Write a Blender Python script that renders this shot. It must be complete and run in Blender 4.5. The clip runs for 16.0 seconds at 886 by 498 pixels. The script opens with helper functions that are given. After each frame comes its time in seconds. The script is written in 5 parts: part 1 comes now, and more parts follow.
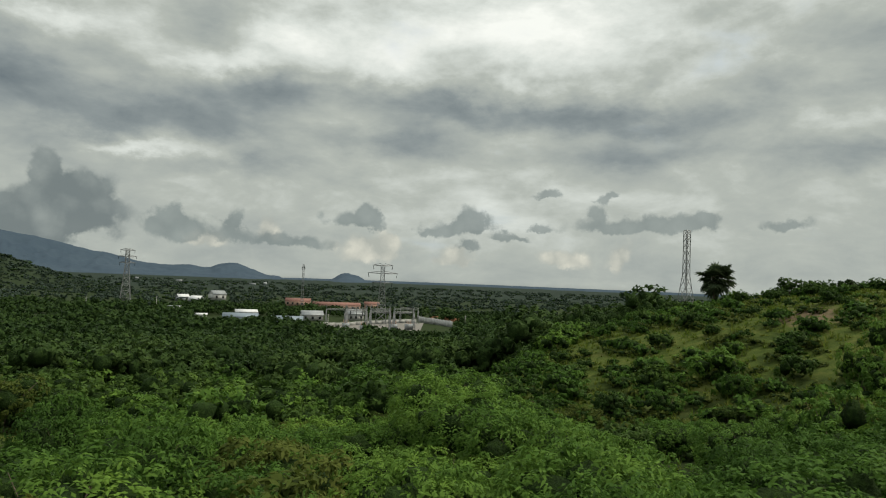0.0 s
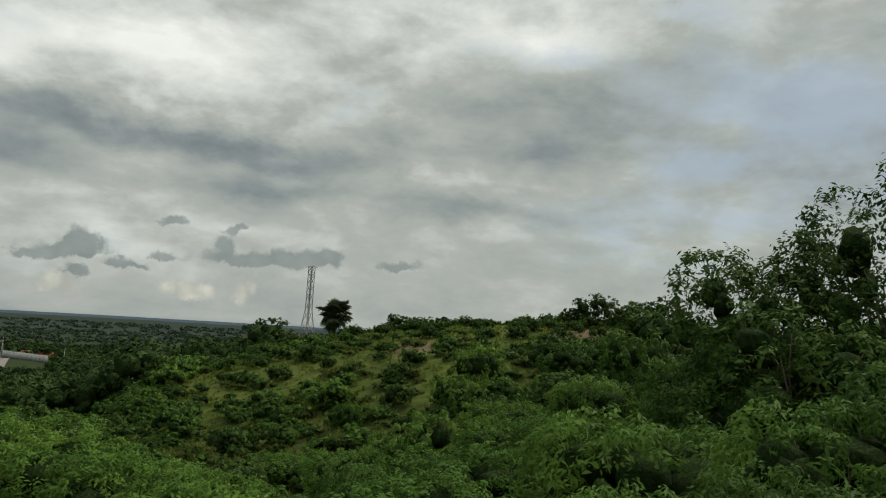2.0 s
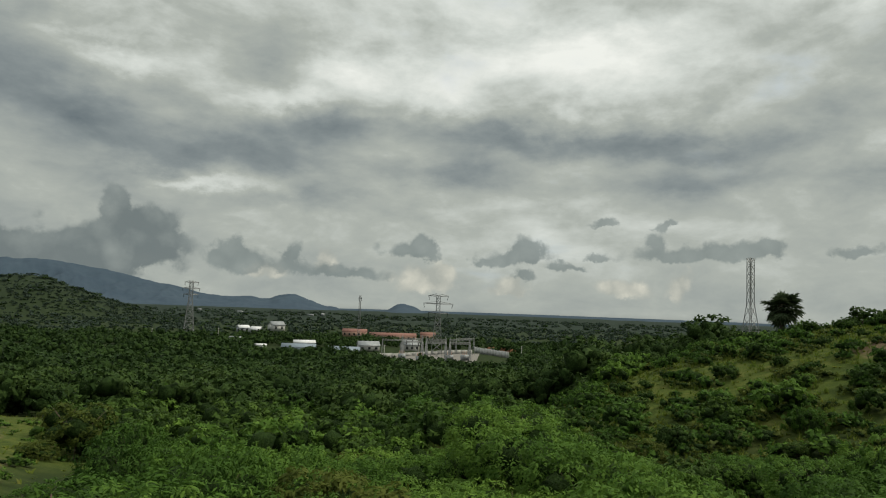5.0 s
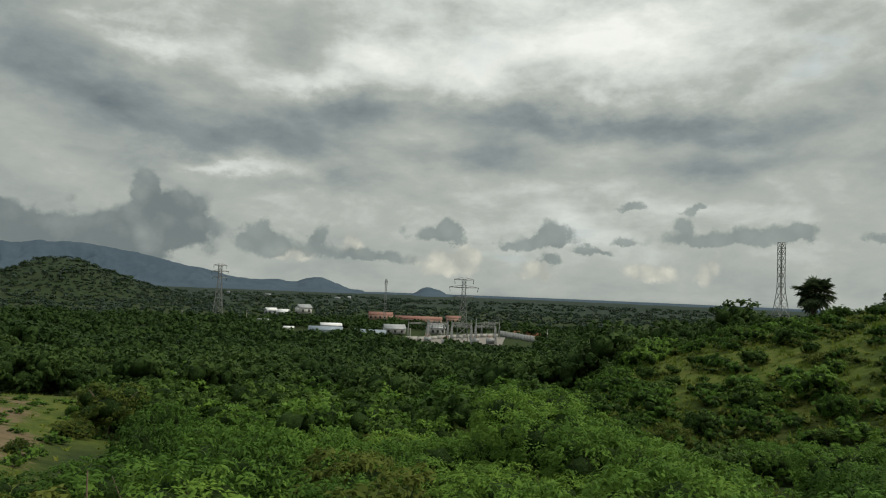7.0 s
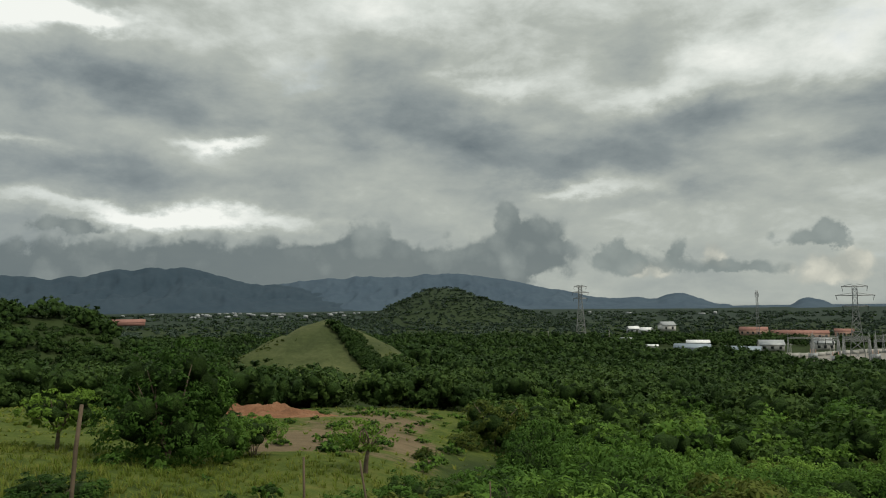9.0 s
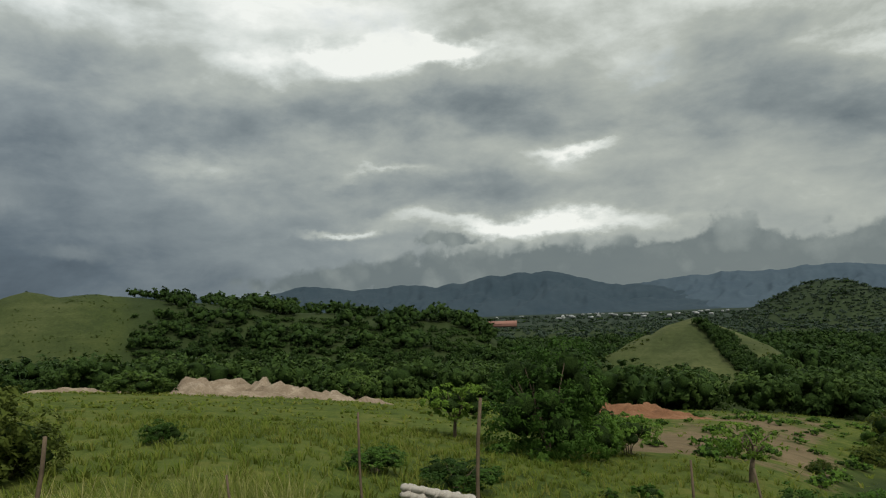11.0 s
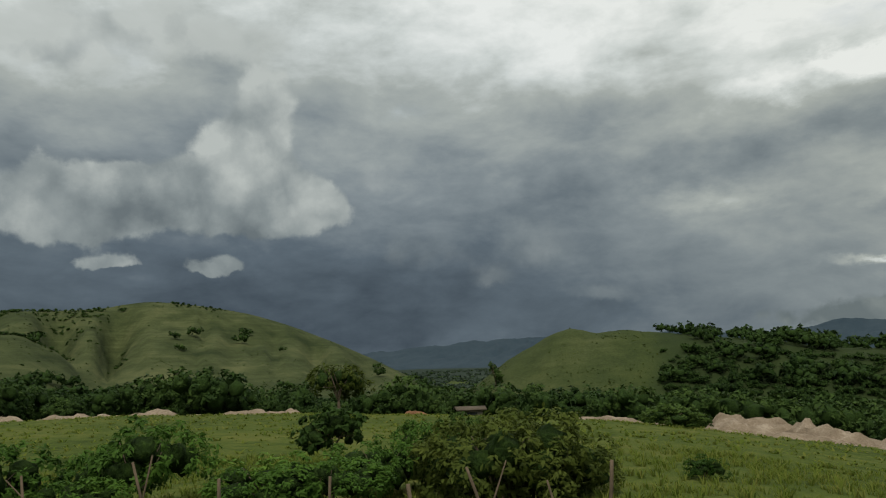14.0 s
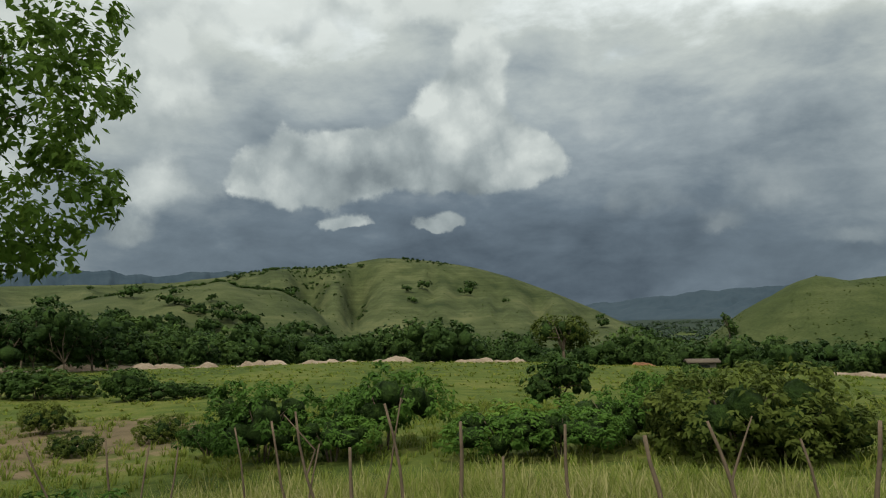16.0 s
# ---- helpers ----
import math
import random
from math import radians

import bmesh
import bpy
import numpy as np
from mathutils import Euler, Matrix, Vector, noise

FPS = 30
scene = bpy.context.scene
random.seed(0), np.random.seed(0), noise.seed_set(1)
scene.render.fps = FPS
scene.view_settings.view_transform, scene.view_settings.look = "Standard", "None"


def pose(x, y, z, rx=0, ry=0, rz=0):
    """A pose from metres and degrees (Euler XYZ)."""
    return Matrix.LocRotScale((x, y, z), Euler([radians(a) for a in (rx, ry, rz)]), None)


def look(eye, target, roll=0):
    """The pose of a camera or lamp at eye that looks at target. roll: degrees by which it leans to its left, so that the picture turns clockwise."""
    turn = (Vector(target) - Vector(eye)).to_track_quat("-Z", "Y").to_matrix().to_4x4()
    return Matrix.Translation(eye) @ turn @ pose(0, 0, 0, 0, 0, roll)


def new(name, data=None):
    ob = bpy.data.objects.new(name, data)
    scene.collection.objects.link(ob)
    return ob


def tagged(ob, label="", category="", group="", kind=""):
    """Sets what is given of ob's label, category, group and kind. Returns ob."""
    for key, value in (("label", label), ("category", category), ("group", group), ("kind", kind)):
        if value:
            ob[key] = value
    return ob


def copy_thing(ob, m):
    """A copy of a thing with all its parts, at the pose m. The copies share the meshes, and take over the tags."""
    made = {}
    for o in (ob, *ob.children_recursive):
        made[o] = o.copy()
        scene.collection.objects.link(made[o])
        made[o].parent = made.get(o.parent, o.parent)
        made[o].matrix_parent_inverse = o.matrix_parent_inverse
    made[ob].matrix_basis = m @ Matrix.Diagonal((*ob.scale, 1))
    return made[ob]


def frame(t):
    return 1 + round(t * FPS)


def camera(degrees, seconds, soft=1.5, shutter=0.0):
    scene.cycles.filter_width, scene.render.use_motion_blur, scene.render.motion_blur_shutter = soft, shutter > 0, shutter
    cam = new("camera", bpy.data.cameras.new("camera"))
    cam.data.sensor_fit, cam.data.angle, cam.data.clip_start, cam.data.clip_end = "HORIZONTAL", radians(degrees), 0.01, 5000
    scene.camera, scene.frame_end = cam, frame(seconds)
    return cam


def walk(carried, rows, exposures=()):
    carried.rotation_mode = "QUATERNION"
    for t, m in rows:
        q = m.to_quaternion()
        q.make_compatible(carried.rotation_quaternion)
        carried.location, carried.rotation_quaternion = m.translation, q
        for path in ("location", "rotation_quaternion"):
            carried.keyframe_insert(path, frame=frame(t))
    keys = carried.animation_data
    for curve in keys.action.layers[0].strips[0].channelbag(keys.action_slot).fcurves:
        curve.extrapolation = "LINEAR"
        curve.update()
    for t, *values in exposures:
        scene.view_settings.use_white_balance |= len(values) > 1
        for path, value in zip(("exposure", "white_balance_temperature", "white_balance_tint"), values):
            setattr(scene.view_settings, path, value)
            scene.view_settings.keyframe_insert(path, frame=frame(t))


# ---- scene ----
cam = camera(63.81, 16.0, soft=1.1)
EYE_Z = 30.0      # the eye above the plain
ARM = 0.36        # the camera swings round the body at arm's length
PATH = [          # seconds, yaw, pitch, roll
    (0.0, -0.00, 2.54, -2.36),
    (0.5, -6.26, 3.17, -2.30),
    (1.0, -13.19, 6.19, -2.31),
    (1.5, -23.68, 6.21, -2.11),
    (2.0, -29.53, 6.68, -3.33),
    (2.5, -23.11, 4.03, -1.35),
    (3.0, -11.78, 4.38, -1.00),
    (3.5, -2.33, 4.16, 0.59),
    (4.0, 3.03, 5.85, -0.79),
    (6.5, 5.18, 2.94, -2.64),
    (7.0, 6.52, 3.41, -2.40),
    (7.5, 7.87, 0.99, -2.96),
    (8.0, 11.87, 0.83, -3.95),
    (8.5, 25.56, 1.93, 0.84),
    (9.0, 34.84, 4.42, 0.44),
    (9.5, 43.73, 6.19, 0.41),
    (9.7, 46.68, 6.41, 0.50),
    (11.8, 73.17, 6.51, 1.35),
    (12.0, 75.69, 7.43, 0.72),
    (12.5, 81.43, 7.21, 0.55),
    (13.0, 88.60, 6.73, 0.02),
    (13.5, 98.38, 8.59, 0.52),
    (14.0, 103.62, 9.01, 1.50),
    (14.5, 110.98, 10.32, 0.76),
    (15.0, 115.22, 8.11, 1.37),
    (15.5, 118.70, 6.19, 2.06),
    (16.0, 121.24, 5.59, 1.53),
]


def held(yaw, pitch, roll):
    a = radians(yaw)
    return pose(-math.sin(a) * ARM, math.cos(a) * ARM, EYE_Z, 90 + pitch, roll, yaw)


EXPOSURES = [(0.0, -0.03), (2.0, -0.15), (3.5, -0.17), (7.0, -0.12), (8.0, -0.1), (9.5, -0.1), (12.0, -0.2), (13.0, -0.28), (14.5, -0.25), (15.3, 0.1), (16.0, 0.22)]
walk(cam, [(t, held(y, p, r)) for t, y, p, r in PATH], EXPOSURES)

# ---- world: a cloud deck over a clear sky, soft sun behind it ----
SUN_AZ, SUN_EL = -82.0, 52.0
world = bpy.data.worlds.new("world")
scene.world = world
world.use_nodes = True
wt = world.node_tree
wt.nodes.clear()


def node(tree, kind, **props):
    n = tree.nodes.new(kind)
    for k, v in props.items():
        if k == "operation":
            n.operation = v
        elif k == "blend_type":
            n.blend_type = v
        elif k == "data_type":
            n.data_type = v
        elif k == "interpolation_type":
            n.interpolation_type = v
        elif k == "clamp":
            n.use_clamp = v
        elif k == "noise_dimensions":
            n.noise_dimensions = v
        elif k == "attribute_name":
            n.attribute_name = v
    return n


def plug(tree, socket, value):
    if isinstance(value, bpy.types.NodeSocket):
        tree.links.new(value, socket)
    elif value is not None:
        socket.default_value = value


def m_(tree, op, a, b=None, c=None, clamp=False):
    n = node(tree, "ShaderNodeMath", operation=op, clamp=clamp)
    for s, v in zip(n.inputs, (a, b, c)):
        plug(tree, s, v)
    return n.outputs[0]


def v_(tree, op, a, b=None):
    n = node(tree, "ShaderNodeVectorMath", operation=op)
    for s, v in zip(n.inputs, (a, b)):
        plug(tree, s, v)
    return n.outputs["Value"] if op in ("LENGTH", "DOT_PRODUCT", "DISTANCE") else n.outputs[0]


def noise_(tree, vec, scale, detail=4.0, rough=0.55, distort=0.0, colour=False):
    n = node(tree, "ShaderNodeTexNoise")
    plug(tree, n.inputs["Vector"], vec)
    n.inputs["Scale"].default_value = scale
    n.inputs["Detail"].default_value = detail
    n.inputs["Roughness"].default_value = rough
    n.inputs["Distortion"].default_value = distort
    return n.outputs["Color" if colour else 0]


def ramp_(tree, fac, stops):
    n = node(tree, "ShaderNodeValToRGB")
    plug(tree, n.inputs[0], fac)
    e = n.color_ramp.elements
    while len(e) < len(stops):
        e.new(0.5)
    for k, (p, c) in enumerate(stops):
        e[k].position = p
        e[k].color = (*c, 1)
    return n.outputs[0]


def mix_(tree, fac, a, b, blend="MIX"):
    n = node(tree, "ShaderNodeMix", data_type="RGBA", blend_type=blend)
    plug(tree, n.inputs[0], fac)
    plug(tree, n.inputs[6], (*a, 1) if isinstance(a, tuple) else a)
    plug(tree, n.inputs[7], (*b, 1) if isinstance(b, tuple) else b)
    return n.outputs[2]


def step_(tree, x, lo, hi):
    n = node(tree, "ShaderNodeMapRange", interpolation_type="SMOOTHSTEP")
    plug(tree, n.inputs[0], x)
    n.inputs[1].default_value, n.inputs[2].default_value = lo, hi
    return n.outputs[0]


sky = node(wt, "ShaderNodeTexSky")
sky.sky_type = "NISHITA"
sky.sun_disc = False
sky.sun_elevation, sky.sun_rotation = radians(SUN_EL), radians(-SUN_AZ)
coord = node(wt, "ShaderNodeTexCoord").outputs["Generated"]
sep = node(wt, "ShaderNodeSeparateXYZ")
wt.links.new(coord, sep.inputs[0])
dx, dy, dz = sep.outputs
az = m_(wt, "MULTIPLY", m_(wt, "ARCTAN2", m_(wt, "MULTIPLY", dx, -1.0), dy), 57.29578)
el = m_(wt, "MULTIPLY", m_(wt, "ARCSINE", dz), 57.29578)
comb = node(wt, "ShaderNodeCombineXYZ")
wt.links.new(az, comb.inputs[0])
wt.links.new(el, comb.inputs[1])
azel = comb.outputs[0]
# the deck: a flat sheet of cloud seen in perspective
up = m_(wt, "ADD", m_(wt, "MAXIMUM", dz, 0.0), 0.16)
flat = node(wt, "ShaderNodeCombineXYZ")
wt.links.new(m_(wt, "DIVIDE", dx, up), flat.inputs[0])
wt.links.new(m_(wt, "DIVIDE", dy, up), flat.inputs[1])
deck = flat.outputs[0]
big = noise_(wt, deck, 0.8, 4.0, 0.55, 0.8)
fine = noise_(wt, deck, 2.0, 5.0, 0.52, 0.35)
flatter = v_(wt, "MULTIPLY", coord, (1.0, 1.0, 2.0))
puff = noise_(wt, flatter, 5.0, 8.0, 0.58, 0.15)


def glow(a, e, ra, re):
    """A soft region of the sky round (a, e), 1 at its middle."""
    d = v_(wt, "MULTIPLY", v_(wt, "SUBTRACT", azel, (a, e, 0)), (1 / ra, 1 / re, 0))
    return m_(wt, "POWER", 2.71828, m_(wt, "MULTIPLY", v_(wt, "DOT_PRODUCT", d, d), -1.0))


def total(*terms):
    out = terms[0]
    for x in terms[1:]:
        out = m_(wt, "ADD", out, x)
    return out


def times(k, x):
    return m_(wt, "MULTIPLY", x, k)


SKY_FIRST = [   # azimuth, elevation, half width, half height, how much lighter or darker
    (11, 17.8, 7, 2.6, 0.20), (28, 18, 5, 2.4, 0.15), (20, 15.4, 3.6, 1.2, 0.13), (22, 9.5, 6, 0.8, 0.09), (-6.4, 19, 9, 3.0, 0.22), (4.5, 15.6, 4, 1.1, 0.10),
    (-29, 12.8, 4, 1.2, 0.12), (-24, 23, 5, 1.8, 0.14), (-38, 23.5, 6, 2, 0.14), (-4, 13.6, 8, 1.4, -0.25), (4.3, 10.6, 6, 1.1, -0.16), (-15.5, 13.4, 6, 1.4, -0.20),
    (-14, 10.3, 7, 1.2, -0.18), (13.4, 13.6, 5, 1.2, -0.14), (25.5, 11.3, 6, 1.4, -0.15), (15, 8, 6, 0.7, -0.10), (31, 12.8, 4, 1.4, -0.12), (-32, 10, 8, 0.9, -0.12)]
SKY_SECOND = [
    (64, 20.6, 3.6, 0.9, 0.36), (51.9, 12.4, 2.8, 0.6, 0.34), (58, 6.9, 6, 0.8, 0.32), (66, 7.3, 5, 0.5, 0.14), (30.3, 17.2, 4, 1.1, 0.14), (38.6, 23, 6, 1.8, 0.14),
    (17, 15.7, 3, 0.8, 0.10), (25, 9.2, 4, 0.5, 0.12), (58, 16.2, 7, 1.8, -0.11), (35.8, 19.2, 6, 1.5, -0.10), (38.6, 13.5, 8, 1.3, -0.09), (58, 9.7, 9, 0.9, -0.09), (16, 11.8, 6, 1.1, -0.08)]
SKY_THIRD = [
    (70, 19.9, 5, 0.9, 0.34), (62.5, 20.8, 4.5, 0.9, 0.42), (77.5, 18.9, 4, 0.9, 0.16), (82, 11.7, 5, 0.9, 0.10), (67.5, 11.1, 4, 0.4, 0.18), (71.7, 6.6, 2.8, 0.35, 0.34),
    (52, 6.6, 8, 0.7, 0.24), (77, 24.3, 5, 1.8, 0.14), (91, 24, 6, 2, 0.13), (98, 25, 6, 2, 0.06), (72.4, 15.5, 8, 1.5, -0.14), (84, 14.7, 7, 1.8, -0.13),
    (97, 11, 8, 4, -0.10), (88.6, 18.8, 6, 1.4, -0.08), (61, 16.4, 6, 0.9, -0.08), (49, 15.3, 6, 1.4, -0.08), (104, 19.5, 6, 3, -0.08), (82.6, 11.4, 4, 0.8, 0.08)]
drift = v_(wt, "SUBTRACT", noise_(wt, v_(wt, "MULTIPLY", coord, (1.0, 1.0, 1.8)), 7.0, 7.0, 0.6, 0.0, True), (0.5, 0.5, 0.5))
drifting = v_(wt, "ADD", azel, v_(wt, "MULTIPLY", drift, (9.0, 6.0, 0.0)))


def patches(rows):
    """Lighter and darker parts of the deck, their edges torn by the wind."""
    out = None
    for a, e, ra, re, k in rows:
        d = v_(wt, "MULTIPLY", v_(wt, "SUBTRACT", drifting, (a, e, 0)), (1 / ra, 1 / re, 0))
        g = m_(wt, "MULTIPLY", m_(wt, "POWER", 2.71828, m_(wt, "MULTIPLY", v_(wt, "DOT_PRODUCT", d, d), -1.0)), k)
        out = g if out is None else m_(wt, "ADD", out, g)
    return out


calm = m_(wt, "ADD", 0.12, times(0.88, step_(wt, el, 3.0, 15.0)))
wisps = noise_(wt, v_(wt, "MULTIPLY", coord, (1.0, 1.0, 2.2)), 9.0, 8.0, 0.6, 0.25)
tone = total(
    0.67,
    m_(wt, "MULTIPLY", calm, total(times(0.40, m_(wt, "SUBTRACT", big, 0.5)), times(0.30, m_(wt, "SUBTRACT", fine, 0.5)))),
    m_(wt, "MULTIPLY", m_(wt, "ADD", 0.25, times(0.30, step_(wt, el, 4.0, 16.0))), m_(wt, "SUBTRACT", puff, 0.5)),
    times(0.34, m_(wt, "SUBTRACT", wisps, 0.5)),
    times(0.30, step_(wt, el, 14.0, 45.0)),
    times(-0.50, glow(112, 2.5, 40, 7.5)),
    times(-0.10, glow(98, 12, 22, 8)), times(-0.20, glow(126, 13, 18, 8)), times(0.12, glow(110, 28, 40, 9)), times(-0.15, glow(143, 6, 12, 6)),
    times(-0.06, glow(40, 14, 26, 6)),
    times(0.07, glow(-6, 7.0, 26, 3.5)),
    patches(SKY_FIRST), patches(SKY_SECOND), patches(SKY_THIRD),
)
deck_colour = ramp_(wt, tone, [
    (0.05, (0.044, 0.062, 0.078)), (0.28, (0.128, 0.166, 0.190)), (0.5, (0.272, 0.318, 0.325)),
    (0.70, (0.455, 0.50, 0.462)), (0.83, (0.70, 0.755, 0.715)), (0.96, (0.95, 0.99, 0.94))])
deck_colour = v_(wt, "MULTIPLY", deck_colour, (1.02, 1.0, 0.985))
deck_colour = mix_(wt, times(0.8, glow(116, 8, 40, 26)), deck_colour, v_(wt, "MULTIPLY", deck_colour, (0.95, 0.99, 1.09)))
clear = v_(wt, "MULTIPLY", sky.outputs[0], (0.13, 0.125, 0.12))
clear = mix_(wt, 0.75, clear, (0.37, 0.46, 0.54))
hole = total(times(-2.0, glow(112, 2.5, 46, 12)), times(1.3, glow(-58, 17, 22, 11)), times(-0.9, glow(-28.5, 14.4, 6, 1.6)), times(-0.9, glow(-50.7, 15.8, 3, 1.4)), times(-0.6, glow(-39, 12.6, 7, 1.4)), times(-0.5, glow(-38, 24, 7, 1.6)), times(0.25, glow(10, 21.5, 3, 1.5)), times(2.0, m_(wt, "SUBTRACT", fine, 0.52)), times(3.6, m_(wt, "SUBTRACT", puff, 0.52)))
colour = mix_(wt, times(0.72, step_(wt, hole, 0.25, 1.45)), deck_colour, clear)

# heaped clouds: rounded lumps with ragged edges
warp = v_(wt, "SUBTRACT", noise_(wt, coord, 24.0, 7.0, 0.63, 0.0, True), (0.5, 0.5, 0.5))
ragged = v_(wt, "ADD", azel, v_(wt, "MULTIPLY", warp, (3.6, 2.6, 0.0)))
warp_b = v_(wt, "SUBTRACT", noise_(wt, coord, 9.0, 6.0, 0.58, 0.0, True), (0.5, 0.5, 0.5))
billow = v_(wt, "ADD", azel, v_(wt, "MULTIPLY", warp_b, (6.0, 5.5, 0.0)))


def heap(where, *lumps):
    """How deep inside a cloud made of lumps (azimuth, elevation, half width, half height): 0.37 at a lone lump's rim. Bases are flat, tops heaped."""
    out = None
    for a, e, ra, re in lumps:
        d = v_(wt, "MULTIPLY", v_(wt, "SUBTRACT", where, (a, e, 0)), (1 / ra, 1 / re, 0))
        d = v_(wt, "MAXIMUM", d, v_(wt, "MULTIPLY", d, (-1.0, -1.9, 0.0)))
        g = m_(wt, "POWER", 2.71828, m_(wt, "MULTIPLY", v_(wt, "DOT_PRODUCT", d, d), -1.0))
        out = g if out is None else m_(wt, "ADD", out, g)
    return out


def cauliflower(scale, bend):
    """Round puffs of a heaped cloud, about -0.4 to 0.4, light on each puff's crown."""
    v = node(wt, "ShaderNodeTexVoronoi")
    v.feature = "SMOOTH_F1"
    v.inputs["Scale"].default_value = scale
    v.inputs["Smoothness"].default_value = 0.35
    plug(wt, v.inputs["Vector"], v_(wt, "ADD", coord, v_(wt, "MULTIPLY", warp, (bend, bend, bend))))
    return m_(wt, "SUBTRACT", 0.45, v.outputs["Distance"])


def lay(base, depth, soft, body, amount=1.0, puffs=None):
    lump = m_(wt, "ADD", depth, m_(wt, "MULTIPLY", step_(wt, depth, 0.02, 0.3), total(times(0.35, grain), times(0.6, puffs or small_puffs))))
    return mix_(wt, times(amount, step_(wt, lump, 0.36 - soft * 0.35, 0.36 + soft * 0.75)), base, body)


grain = m_(wt, "SUBTRACT", noise_(wt, coord, 22.0, 5.0, 0.6), 0.5)
small_puffs, large_puffs = cauliflower(34.0, 0.03), cauliflower(15.0, 0.05)
grey_cloud = ramp_(wt, total(0.42, times(0.8, grain), times(0.55, small_puffs)), [(0.2, (0.195, 0.235, 0.232)), (0.8, (0.30, 0.345, 0.33))])
bank_cloud = ramp_(wt, total(0.30, times(0.5, grain), times(0.5, large_puffs), times(0.5, small_puffs), times(0.06, m_(wt, "SUBTRACT", el, 3.5))), [(0.2, (0.15, 0.185, 0.19)), (0.75, (0.31, 0.35, 0.335))])
cream_cloud = ramp_(wt, total(0.42, times(0.9, grain), times(0.9, small_puffs)), [(0.25, (0.44, 0.46, 0.41)), (0.8, (0.74, 0.73, 0.62))])
cream = heap(ragged, (13.8, 3.0, 1.1, 1.4), (6.4, 2.1, 2.6, 1.5), (5.0, 2.4, 1.0, 1.3), (18.5, 2.2, 1.6, 0.8), (-0.8, 1.8, 1.5, 1.0), (-9.7, 1.9, 1.8, 1.0), (-13.8, 1.9, 1.0, 1.5))
colour = lay(colour, cream, 0.55, cream_cloud, 0.9)
small = heap(ragged, (20.3, 2.9, 2.6, 1.5), (21.2, 3.8, 1.0, 1.4), (16.3, 3.6, 0.7, 1.3), (12.8, 2.5, 4.0, 0.8), (7.4, 4.4, 2.2, 1.0), (6.0, 4.6, 0.8, 1.0),
             (-1.6, 4.2, 2.7, 1.0), (-2.2, 4.8, 1.2, 1.3), (1.5, 3.5, 0.9, 0.5), (-1.8, 2.6, 1.3, 0.6))
colour = lay(colour, small, 0.4, grey_cloud, 0.8)
small_b = heap(ragged, (-8.2, 6.9, 1.1, 0.5), (-5.4, 3.4, 1.9, 0.5), (-12.9, 4.6, 2.6, 0.8), (-12.0, 5.7, 0.8, 0.8), (-17.2, 4.9, 2.5, 0.8),
               (-20.5, 5.0, 1.2, 0.9), (-25.6, 4.8, 2.0, 0.7), (-12.7, 7.0, 1.0, 0.4), (-7.6, 4.3, 1.5, 0.4))
colour = lay(colour, small_b, 0.45, grey_cloud, 0.75)
rugged = v_(wt, "ADD", azel, v_(wt, "MULTIPLY", warp, (4.0, 3.2, 0.0)))
bank = heap(rugged, (29.2, 3.4, 4.4, 2.5), (29.6, 6.3, 0.9, 1.9), (27.4, 4.8, 2.0, 1.9), (39.5, 3.4, 4.0, 1.9), (40.6, 4.4, 1.3, 1.8), (46.0, 3.4, 3.6, 2.0), (54.0, 3.0, 5.0, 2.0),
            (63.0, 3.0, 5.5, 2.0), (62.5, 5.8, 2.2, 0.6), (72.0, 2.4, 6.0, 1.6), (34.5, 2.4, 7.0, 1.6), (49.0, 1.6, 16.0, 1.6))
colour = lay(colour, bank, 0.4, bank_cloud, 0.85)
# the tall white heap in front of the storm
lumpy = noise_(wt, coord, 11.0, 6.0, 0.5, 0.3)
shade = total(0.55, times(0.8, m_(wt, "SUBTRACT", lumpy, 0.5)), times(0.3, grain), times(0.85, large_puffs), times(0.25, small_puffs), times(0.030, m_(wt, "SUBTRACT", el, 12.0)))
white_cloud = ramp_(wt, shade, [(0.05, (0.17, 0.205, 0.22)), (0.4, (0.31, 0.355, 0.36)), (0.65, (0.44, 0.485, 0.475)), (0.9, (0.58, 0.625, 0.60))])
warp_c = v_(wt, "SUBTRACT", noise_(wt, coord, 12.0, 6.0, 0.55, 0.0, True), (0.5, 0.5, 0.5))
crisp = v_(wt, "ADD", azel, v_(wt, "MULTIPLY", warp_c, (5.0, 4.0, 0.0)))
tall = heap(crisp, (127.4, 11.2, 3.2, 2.6), (117.6, 20.6, 2.9, 2.6), (119.0, 17.6, 3.0, 2.8), (117.3, 14.8, 3.0, 2.6), (123.8, 13.6, 3.4, 3.0), (113.7, 12.0, 2.6, 2.6), (119.0, 11.4, 5.0, 3.2),
            (133.0, 12.6, 2.6, 2.6), (135.8, 11.0, 2.4, 1.8), (131.4, 10.0, 4.5, 2.6), (128.2, 13.4, 2.2, 2.0), (121.6, 7.6, 2.0, 1.1), (129.0, 7.4, 1.8, 0.7))
high = heap(crisp, (150, 17, 7.0, 6.0), (143.6, 16.5, 4.0, 4.6), (142.7, 10.2, 3.4, 2.6), (145, 6.8, 2.6, 1.8), (136, 22.5, 9.0, 2.6), (124, 24.5, 8.0, 2.2), (158, 9, 6, 6))
faint = heap(crisp, (99.4, 6.2, 1.6, 0.9), (95.5, 8.6, 4.0, 3.4), (105.2, 8.8, 2.6, 2.2), (108.6, 14.6, 2.0, 1.6), (90, 5.0, 4.0, 0.9))
colour = lay(colour, faint, 0.9, white_cloud, 0.28, large_puffs)
